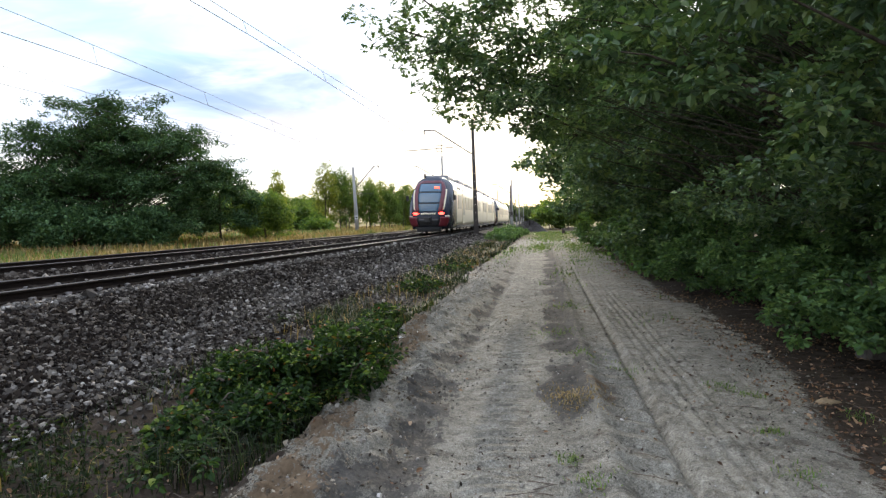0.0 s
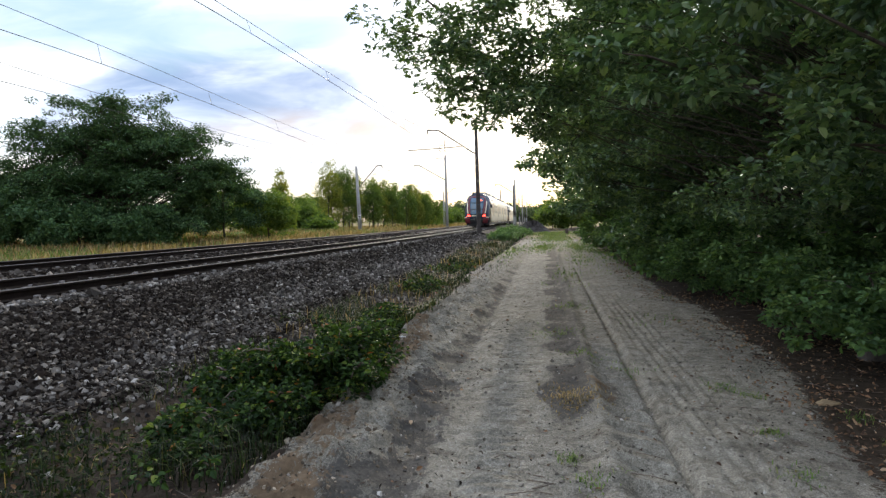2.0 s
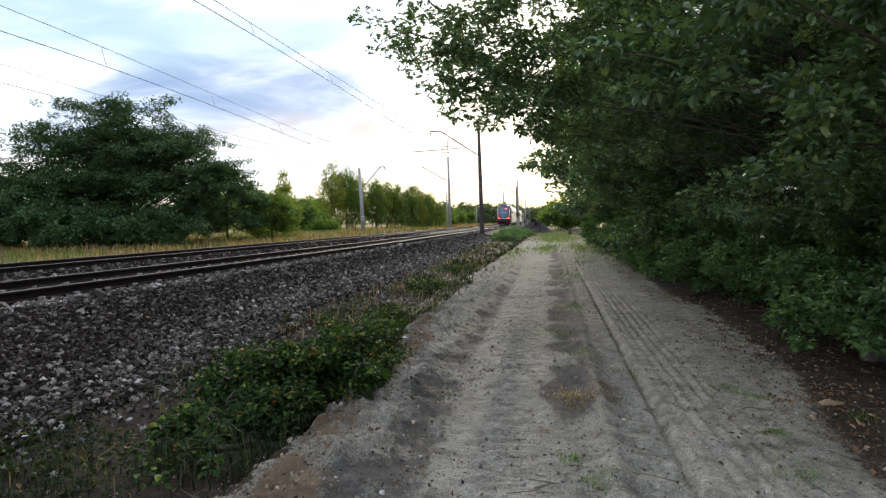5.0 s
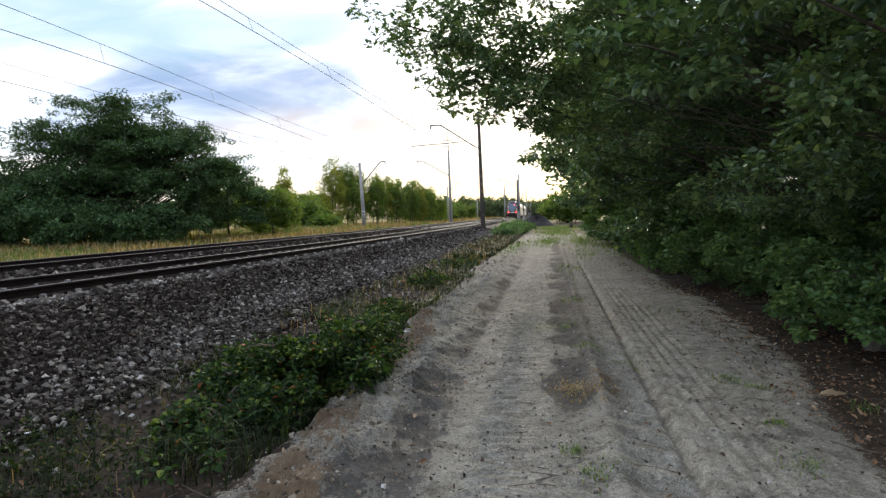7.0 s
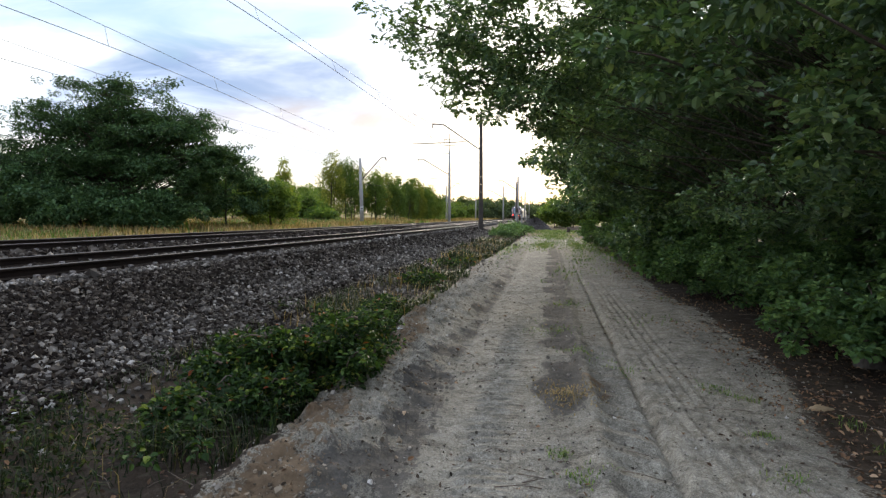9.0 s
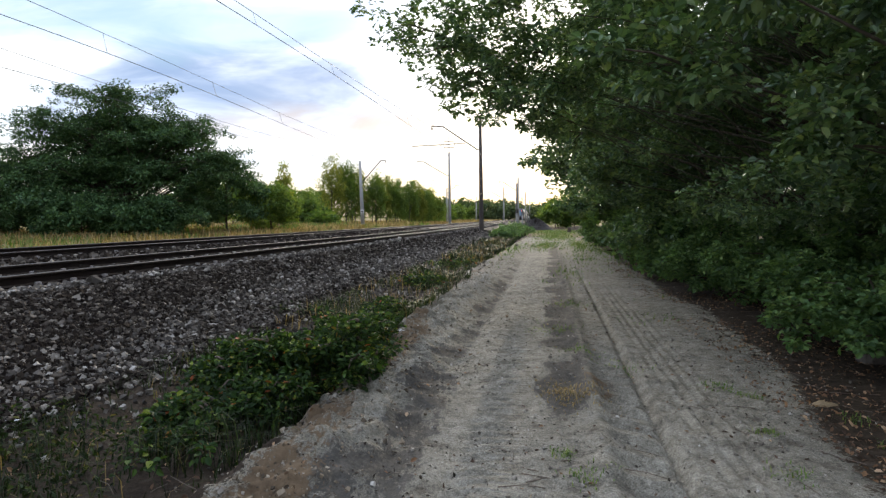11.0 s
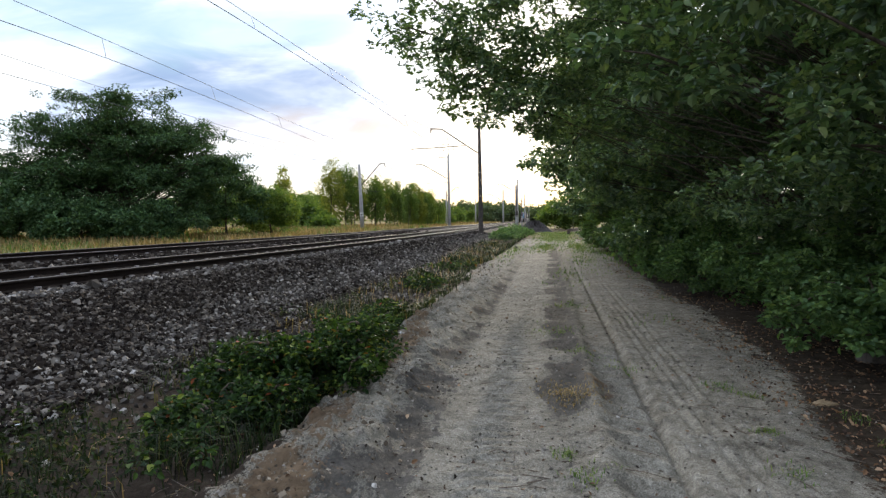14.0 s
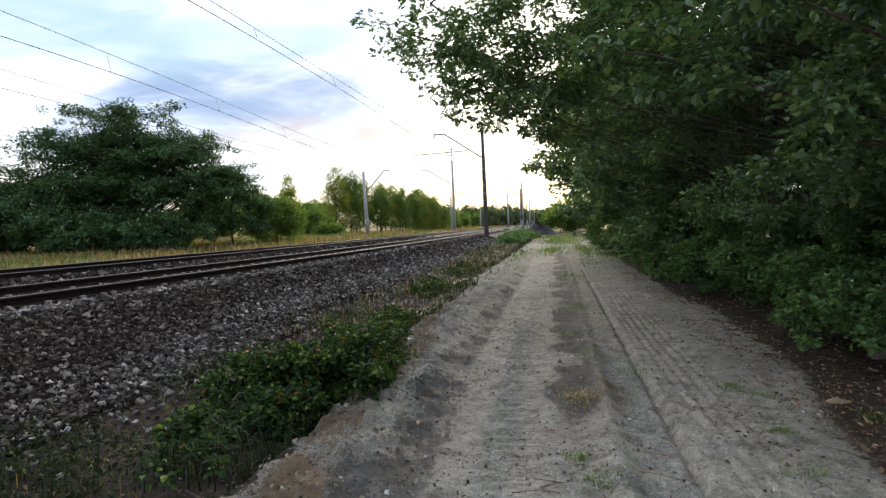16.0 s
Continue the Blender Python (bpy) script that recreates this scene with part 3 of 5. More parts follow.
def build_stones():
    rs = np.random.RandomState(11)
    P, S = [], []
    for lo, hi, dens, y0, y1, size in ((1.35, 4.4, 1300, 2.5, 12, 0.031), (1.35, 4.2, 420, 12, 24, 0.044), (1.35, 4.2, 230, 24, 50, 0.062),
                                       (-0.65, 0.65, 150, 6, 16, 0.06), (-3.9, -0.85, 140, 6, 22, 0.065), (-3.9, -0.85, 40, 22, 45, 0.10), (-8.1, -6.2, 60, 8, 40, 0.07)):
        n = int((hi - lo) * (y1 - y0) * dens)
        off, yc = rs.uniform(lo, hi, n), rs.uniform(y0, y1, n)
        s = track_slope(yc)
        nn = np.sqrt(1 + s * s)
        x, y = track_x(yc) + off / nn, yc - off * s / nn
        sz = size * rs.lognormal(0, 0.28, n)
        ground_z = np.where(off > 3.9, np.maximum(land(x, y), bed_z(off) - 0.6 * np.maximum(0, off - 4.3)), bed_z(off))
        P.append(np.stack([x, y, ground_z + 0.022 * waves(x, y, 70, 2.2) * step(off, 1.5, 2.4) * step(off, 4.3, 4.0) + sz * rs.uniform(-0.05, 0.42, n)], -1))
        S.append(sz)
    # rust-stained stones close along the rail, darkened for its shade, then a pale, freshly thrown shoulder
    for nm, lo, hi, lift, mat, label in (("stained_shaded_stones", 0.80, 1.12, 0.0, M_RUST_SHADE_STONE, "rust-stained stones along the rail, its shade in their colour"), ("shoulder_stones", 1.10, 1.48, 0.035, M_GRIT, "pale loose stones on the shoulder of the ballast")):
        Q, R = [], []
        for dens, y0, y1, size in ((560, 4, 22, 0.040), (220, 22, 48, 0.065), (60, 48, 90, 0.10)):
            n = int((hi - lo) * (y1 - y0) * dens)
            off, yc = rs.uniform(lo, hi, n), rs.uniform(y0, y1, n)
            s = track_slope(yc)
            nn = np.sqrt(1 + s * s)
            sz = size * rs.lognormal(0, 0.28, n)
            Q.append(np.stack([track_x(yc) + off / nn, yc - off * s / nn, bed_z(off) + lift + sz * rs.uniform(-0.05, 0.4, n)], -1))
            R.append(sz)
        tagged(new(nm, stones(nm, np.concatenate(Q), np.concatenate(R), mat, 15)), label, "stones", kind="stuff")
    tagged(new("ballast_stones", stones("ballast_stones", np.concatenate(P), np.concatenate(S), M_STONE, 12)), "loose grey and dark broken ballast stones", "stones", kind="stuff")
    # pale grit where the bank runs out into the verge, and pebbles on the sandy track
    n = 26000
    yc = 4.0 + 44 * rs.uniform(0, 1, n) ** 1.7
    off = 4.1 - 0.45 * step(yc, 6, 14) + rs.normal(0, 0.36, n) * (1 + 0.9 * step(yc, 6, 14))
    keep = rs.uniform(0, 1, n) < 0.22 + 0.78 * step(yc, 5.0, 9.0)
    yc, off = yc[keep], off[keep]
    n = len(yc)
    s = track_slope(yc)
    nn = np.sqrt(1 + s * s)
    x, y = track_x(yc) + off / nn, yc - off * s / nn
    z = np.maximum(land(x, y), np.where(off < 4.2, bed_z(off), -1)) + 0.02 * step(off, 3.9, 3.4)
    sz = np.minimum(0.024 * rs.lognormal(0, 0.45, n), 0.042) * (1 + yc / 30)
    P, S = [np.stack([x, y, z + sz * 0.2], -1)], [sz]
    tagged(new("verge_grit", stones("verge_grit", np.concatenate(P), np.concatenate(S), M_GRIT, 13)), "pale grit and small stones along the verge", "grit", kind="stuff")
    P, S = [], []
    n = 3600
    y = 2.4 + 20 * rs.uniform(0, 1, n) ** 1.8
    q = rs.uniform(-2.3, 2.9, n)
    x = q + PATH_SLOPE * y
    sz = np.minimum(0.010 * rs.lognormal(0, 0.5, n), 0.03)
    P.append(np.stack([x, y, land(x, y) + sz * 0.15], -1))
    S.append(sz)
    tagged(new("pebbles", stones("pebbles", np.concatenate(P), np.concatenate(S), M_PEBBLE, 14)), "pale pebbles scattered over the sandy track", "pebbles", kind="stuff")


build_stones()


def build_clods():
    """Crumbled earth along the broken edge of the sandy track."""
    rs = np.random.RandomState(17)
    n = 4600
    y = 2.3 + 18 * rs.uniform(0, 1, n) ** 1.6
    q = -1.95 + 0.35 * step(y, 9.0, 5.0) - 0.16 * waves(y, y * 0, 5, 0.8) + 0.12 + rs.normal(0, 0.26, n)
    x = q + PATH_SLOPE * y
    sz = np.minimum(0.008 * rs.lognormal(0, 0.6, n), 0.036)
    tagged(new("earth_clods", stones("earth_clods", np.stack([x, y, land(x, y) + sz * 0.12], -1), sz, M_CLOD, 18)), "crumbled brown earth clods along the sandy bank", "clods", kind="stuff")


build_clods()

RAIL_PROFILE = [(-0.075, 0.0), (0.075, 0.0), (0.075, 0.012), (0.012, 0.032), (0.010, 0.115), (0.036, 0.125), (0.036, 0.150), (0.028, 0.160), (-0.028, 0.160), (-0.036, 0.150), (-0.036, 0.125), (-0.010, 0.115), (-0.012, 0.032), (-0.075, 0.012)]


def rail_mesh(off):
    ys = graded(-60, 0, 60, 1400, 1.0, 1.06)
    k = len(RAIL_PROFILE)
    V = []
    for y in ys:
        s = float(track_slope(y))
        n = math.sqrt(1 + s * s)
        c = on_track(y, off, RAIL_Z - 0.16)
        V += [(c.x + u / n, c.y - u * s / n, c.z + h) for u, h in RAIL_PROFILE]
    F, I = [], []
    for i in range(len(ys) - 1):
        for j in range(k):
            F.append((i * k + j, i * k + (j + 1) % k, (i + 1) * k + (j + 1) % k, (i + 1) * k + j))
            I.append(1 if j in (6, 7, 8) else 0)
    return mesh_of("rail", V, F, [M_RAIL_SIDE, M_RAIL_TOP], I)


def sleeper_mesh():
    bm = bm_new()
    box(bm, (-1.30, -0.13, -0.20), (1.30, 0.13, 0.0), 0.02)
    for sx in (-1, 1):
        box(bm, (sx * 0.7175 - 0.11, -0.10, -0.002), (sx * 0.7175 + 0.11, 0.10, 0.018), 0.006)
        for u in (-0.12, 0.12):
            box(bm, (sx * 0.7175 + u - 0.03, -0.04, 0.0), (sx * 0.7175 + u + 0.03, 0.04, 0.055), 0.012)
    me = bpy.data.meshes.new("sleeper")
    bm.to_mesh(me)
    bm.free()
    me.materials.append(M_SLEEPER)
    return me


def build_track(centre, label, count):
    t = thing("railway_track", label, "railway track", kind="structure")
    for u in (-0.7535, 0.7535):
        part("rail", rail_mesh(centre + u), M_RAIL_SIDE, t, "rusty rail with a polished head")
    me = sleeper_mesh()
    V, F = [], []
    base = np.array([v.co[:] for v in me.vertices])
    polys = [tuple(p.vertices) for p in me.polygons]
    y, i = 2.0, 0
    while y < 190:
        s = float(track_slope(y))
        m = Matrix.Translation(on_track(y, centre, RAIL_Z - 0.172)) @ Matrix.Rotation(-math.atan(s), 4, "Z")
        if i < count:
            ob = new("sleeper", me)
            ob.parent = t
            ob.matrix_world = m
        elif y < 150:
            bm = np.array([(-1.3, -.13, -.2), (1.3, -.13, -.2), (1.3, .13, -.2), (-1.3, .13, -.2), (-1.3, -.13, 0), (1.3, -.13, 0), (1.3, .13, 0), (-1.3, .13, 0)])
            k = len(V)
            V += [tuple(m @ Vector(c)) for c in bm]
            F += [tuple(k + j for j in q) for q in ((0, 3, 2, 1), (4, 5, 6, 7), (0, 1, 5, 4), (1, 2, 6, 5), (2, 3, 7, 6), (3, 0, 4, 7))]
        y += 0.6 / math.sqrt(1 + s * s)
        i += 1
    tagged(part("far_sleepers", mesh_of("far_sleepers", V, F, M_SLEEPER), M_SLEEPER, t), kind="stuff")


build_track(0.0, "railway track with rusty rails on concrete sleepers", 110)
build_track(-SPACING, "second railway track with rusty rails on concrete sleepers", 60)


# ---- masts and wires ----


def lattice_mast(x, y, height, lean, reach):
    """Steel mast of two channels with battens, with a raised bracket to its left."""
    t = thing("catenary_mast", "dark steel lattice catenary mast with a raised tubular bracket", "mast", Matrix.Translation((x, y, 0.0)) @ pose(0, 0, 0, 0, lean, 9), "catenary masts")
    for sx in (-1, 1):
        bm = bm_new()
        for u, w, d in ((0, 0.02, 0.20), (-sx * 0.035, 0.07, 0.02)):
            for e in ((0,) if w < 0.05 else (-0.09, 0.09)):
                r = bmesh.ops.create_cube(bm, size=1)
                for v in r["verts"]:
                    k = 1 - 0.45 * (v.co.z + 0.5)
                    v.co = Vector((sx * 0.17 * k + (u + v.co.x * w) * k, e * k + v.co.y * d * k, (v.co.z + 0.5) * height))
        part("channel", bm, M_STEEL, t)
    z = 0.35
    while z < height - 0.2:
        k = 1 - 0.45 * z / height
        for sy in (-1, 1):
            bm = bm_new()
            box(bm, (-0.17 * k, sy * 0.105 * k - 0.006, z), (0.17 * k, sy * 0.105 * k + 0.006, z + 0.595))
            part("batten", bm, M_STEEL, t)
        z += 0.62
    bm = bm_new()
    box(bm, (-0.42, -0.42, -0.3), (0.42, 0.42, 0.14), 0.04)
    part("footing", bm, M_CONCRETE, t, "concrete footing block")
    bm = bm_new()
    tube(bm, [(-0.1, 0, 6.9), (-0.25, 0, 6.92), (-reach * 0.77, 0, 8.72), (-reach, 0, 8.75)], [0.05, 0.05, 0.05, 0.05])
    part("bracket_tube", bm, M_STEEL, t)
    bm = bm_new()
    for i in range(5):
        tube(bm, [(-reach + 0.02, 0, 8.68 - i * 0.05), (-reach + 0.02, 0, 8.66 - i * 0.05)], 0.07, 10)
    tube(bm, [(-reach + 0.02, 0, 8.74), (-reach + 0.02, 0, 8.4)], 0.015, 5)
    part("insulator", bm, M_INSUL, t)
    return t


def round_mast(x, y, height, lean, arms, plate=False, spike=0.0, label="tapered grey concrete catenary mast with a steel bracket"):
    t = thing("catenary_mast", label, "mast", Matrix.Translation((x, y, float(land(x, y)))) @ pose(0, 0, 0, 0, lean, 9), "catenary masts")
    bm = bm_new()
    tube(bm, [(0, 0, -0.3), (0, 0, height * 0.5), (0, 0, height)], [0.22, 0.18, 0.13], 12)
    part("pole", bm, M_CONCRETE, t)
    if spike:
        bm = bm_new()
        tube(bm, [(0, 0, height - 0.3), (0, 0, height + spike)], 0.045, 6)
        part("earth_wire_spike", bm, M_STEEL, t)
    for z0, dx, dz, flat in arms:
        bm = bm_new()
        tube(bm, [(0, 0, z0), (dx * 0.1, 0, z0 + dz * 0.08), (dx * 0.8, 0, z0 + dz), (dx, 0, z0 + dz + flat)], 0.055, 7)
        part("bracket_tube", bm, M_STEEL, t)
        bm = bm_new()
        for i in range(4):
            tube(bm, [(dx * 0.98, 0, z0 + dz - 0.05 - i * 0.07), (dx * 0.98, 0, z0 + dz - 0.08 - i * 0.07)], 0.065, 9)
        tube(bm, [(dx * 0.98, 0, z0 + dz), (dx * 0.98, 0, z0 + dz - 0.4)], 0.014, 5)
        part("insulator", bm, M_INSUL, t)
        bm = bm_new()
        tube(bm, [(0, 0, z0 - 0.5), (dx * 0.75, 0, z0 - 0.65)], 0.02, 5)
        part("registration_arm", bm, M_STEEL, t)
    if plate:
        bm = bm_new()
        box(bm, (-0.16, -0.19, 1.75), (0.16, -0.175, 2.1), 0.004)
        pl = part("sign_plate", bm, M_PLATE, t, "small white enamel plate")
        bm = bm_new()
        box(bm, (-0.11, -0.196, 1.85), (0.11, -0.191, 2.0))
        part("marking_bar", bm, M_INK, pl)
    return t


lattice_mast(3.13, 46.3, 9.6, -1.4, 3.9)
round_mast(-8.28, 60.0, 7.1, -2.6, [(4.9, 2.7, 2.2, 0.0)], plate=True)
m2 = round_mast(1.03, 81.2, 10.4, -1.2, [(7.1, -4.5, 2.0, 0.05)], spike=2.4, label="tall concrete catenary mast with cross beam between the tracks")
bm = bm_new()
tube(bm, [(-5.2, 0, 11.2), (-1.0, 0, 11.45), (2.4, 0, 11.7)], 0.06, 6)
part("cross_beam", bm, M_STEEL, m2)
bm = bm_new()
for zz in (11.1, 11.9):
    tube(bm, [(-0.75, 0, zz), (0.75, 0, zz)], 0.045, 5)
for xx in (-0.75, 0.75):
    tube(bm, [(xx, 0, 11.1), (xx, 0, 11.9)], 0.03, 5)
part("beam_frame", bm, M_STEEL, m2)
bm = bm_new()
tube(bm, [(0, 0, 10.0), (-1.4, 0, 10.05)], 0.045, 5)
part("earth_arm", bm, M_STEEL, m2)
for yy, off, hh, dx in ((150.0, -2.4, 9.2, -4.2), (118.0, -12.2, 7.4, 2.6), (176.0, -12.4, 7.6, 2.6), (232.0, -2.4, 9.2, -4.2), (170.0, 2.7, 8.8, -3.6), (108.0, 2.8, 8.8, -3.7), (240.0, 2.8, 8.8, -3.6), (310.0, 2.8, 8.8, -3.6)):
    c = on_track(yy, off, 0)
    round_mast(c.x, c.y, hh, -0.8, [(6.3, dx, 1.7, 0.0)])


def overhead_line(label, off, sag_at, height, drop, gap, thick):
    """Carrying wire, contact wire and droppers over one track, from mast to mast."""
    t = thing("overhead_line", label, "overhead wire", group="overhead lines")
    ys = [-16 + i * 2.0 for i in range(190)]
    span = 61.5

    def level(y):
        return height - drop * float(step(y, 13, 36))

    def carry(y):
        u = ((y - sag_at + span / 2) % span) / span - 0.5
        return level(y) + gap + 1.25 * (2 * u) ** 2

    for nm, fz, r in (("contact_wire", level, thick), ("carrying_wire", carry, thick * 0.8)):
        bm = bm_new()
        tube(bm, [on_track(y, off + (0.25 * math.sin(y / 30) if nm == "contact_wire" else 0), fz(y)) for y in ys], r, 4)
        part(nm, bm, M_WIRE, t)
    y = -10.0
    while y < 110:
        bm = bm_new()
        tube(bm, [on_track(y, off + 0.25 * math.sin(y / 30), level(y)), on_track(y, off, carry(y))], 0.006, 4)
        part("dropper", bm, M_WIRE, t)
        y += 5.1
    return t


overhead_line("overhead contact line hung over the near track", 0.0, 15.0, 6.55, 0.2, 0.35, 0.010)
overhead_line("overhead contact line hung over the second track", -SPACING, 22.0, 6.08, 0.62, 0.50, 0.010)
overhead_line("overhead contact line along the grassy strip", -SPACING * 2 - 0.4, 26.0, 6.22, 0.3, 0.52, 0.012)


def telegraph_pole(y, q, height):
    x = q + PATH_SLOPE * y
    t = thing("telegraph_pole", "weathered wooden telegraph pole bolted to a concrete stub", "pole", Matrix.Translation((x, y, float(land(x, y)))) @ pose(0, 0, 0, 0, -0.7, 8), "telegraph poles")
    bm = bm_new()
    box(bm, (-0.11, -0.10, -0.3), (0.11, 0.10, 2.1), 0.02)
    part("concrete_stub", bm, M_CONCRETE, t)
    bm = bm_new()
    tube(bm, [(0.02, 0.17, 0.5), (0, 0.17, height * 0.6), (-0.02, 0.17, height)], [0.085, 0.075, 0.06], 9)
    part("pole", bm, M_WOODPOLE, t)
    for z in (1.2, 1.95):
        bm = bm_new()
        box(bm, (-0.13, -0.115, z), (0.13, 0.26, z + 0.05), 0.008)
        part("clamp", bm, M_STEEL, t)
    bm = bm_new()
    box(bm, (-0.14, -0.13, 2.05), (0.10, 0.05, 2.45), 0.02)
    part("junction_box", bm, M_STEEL, t)


for yy, qq in ((56.6, -3.27), (94.0, -4.6), (134.0, -5.4), (176.0, -6.5)):
    telegraph_pole(yy, qq, 5.0)


# ---- train ----
M_T_WHITE = plain("cream_white_coach_paint", (0.90, 0.78, 0.57), 0.42, 0.0, 1.0, 0.12)
M_T_RED = plain("wine_red_coach_paint", (0.115, 0.008, 0.016), 0.3)
M_T_NAVY = plain("dark_navy_coach_paint", (0.012, 0.015, 0.032), 0.22)
M_T_BLACK = plain("black_coach_paint", (0.012, 0.012, 0.014), 0.3)
M_T_GREY = plain("dark_underframe", (0.03, 0.03, 0.032), 0.7)
M_T_ROOF = plain("grey_roof", (0.30, 0.30, 0.31), 0.5)
# the golden sky mirrored in the side windows is put into the glass colour
M_T_GLASS = plain("sunset_reflection_glass", (0.50, 0.42, 0.30), 0.35, 0, 1.0, 0.0)
M_T_SCREEN = plain("blue_windscreen_glass", (0.045, 0.105, 0.165), 0.1, 0, 0.9, 0.0)
M_T_TAIL = glowing("red_tail_lamp", (1.0, 0.045, 0.03), 9.0)
M_T_DISPLAY = glowing("red_display", (1.0, 0.12, 0.06), 2.0)
CAR_LEN = 22.4
SECTION = [(-1.30, 0.45), (-1.41, 0.9), (-1.42, 1.9), (-1.40, 2.7), (-1.32, 3.35), (-1.10, 3.70), (-0.65, 3.86), (0.0, 3.90),
           (0.65, 3.86), (1.10, 3.70), (1.32, 3.35), (1.40, 2.7), (1.42, 1.9), (1.41, 0.9), (1.30, 0.45)]


def nose_y(z, u):
    """How far the nose face lies behind its foremost point, at the height z and side place u."""
    back = 0.22 * max(0, 0.95 - z) ** 2 if z < 0.95 else 0.0
    if z > 1.25:
        back += 0.16 * (z - 1.25) + 0.17 * (z - 1.25) ** 2
    return back + 0.42 * (abs(u) / 1.42) ** 2.6


def nose_half(z, y):
    """Half the width of the cab at the height z, a little drawn in towards the front."""
    w = np.interp(z, [0.3, 0.9, 1.9, 2.6, 3.1, 3.5, 3.75, 3.9], [1.12, 1.36, 1.38, 1.29, 1.14, 0.92, 0.70, 0.42])
    return float(w)


def nose_panel(u0, u1, z0, z1, lift, bow=None, nz=10, nu=8, depth=0.05):
    """A panel that lies on the nose face; u0, u1 may be functions of the height, as shares of its half width."""
    bm = bm_new()
    grid = []
    for i in range(nz + 1):
        z = z0 + (z1 - z0) * i / nz
        a = u0(z) if callable(u0) else u0
        b2 = u1(z) if callable(u1) else u1
        row = []
        for j in range(nu + 1):
            u = (a + (b2 - a) * j / nu) * nose_half(z, 0)
            row.append((bm.verts.new((u, nose_y(z, u) - lift, z)), bm.verts.new((u, nose_y(z, u) - lift + depth, z))))
        grid.append(row)
    for i in range(nz):
        for j in range(nu):
            bm.faces.new((grid[i][j][0], grid[i][j + 1][0], grid[i + 1][j + 1][0], grid[i + 1][j][0])).smooth = True
            bm.faces.new((grid[i][j][1], grid[i + 1][j][1], grid[i + 1][j + 1][1], grid[i][j + 1][1]))
    for i in range(nz):
        bm.faces.new((grid[i][0][0], grid[i + 1][0][0], grid[i + 1][0][1], grid[i][0][1]))
        bm.faces.new((grid[i][nu][0], grid[i][nu][1], grid[i + 1][nu][1], grid[i + 1][nu][0]))
    for j in range(nu):
        bm.faces.new((grid[0][j][0], grid[0][j][1], grid[0][j + 1][1], grid[0][j + 1][0]))
        bm.faces.new((grid[nz][j][0], grid[nz][j + 1][0], grid[nz][j + 1][1], grid[nz][j][1]))
    return bm


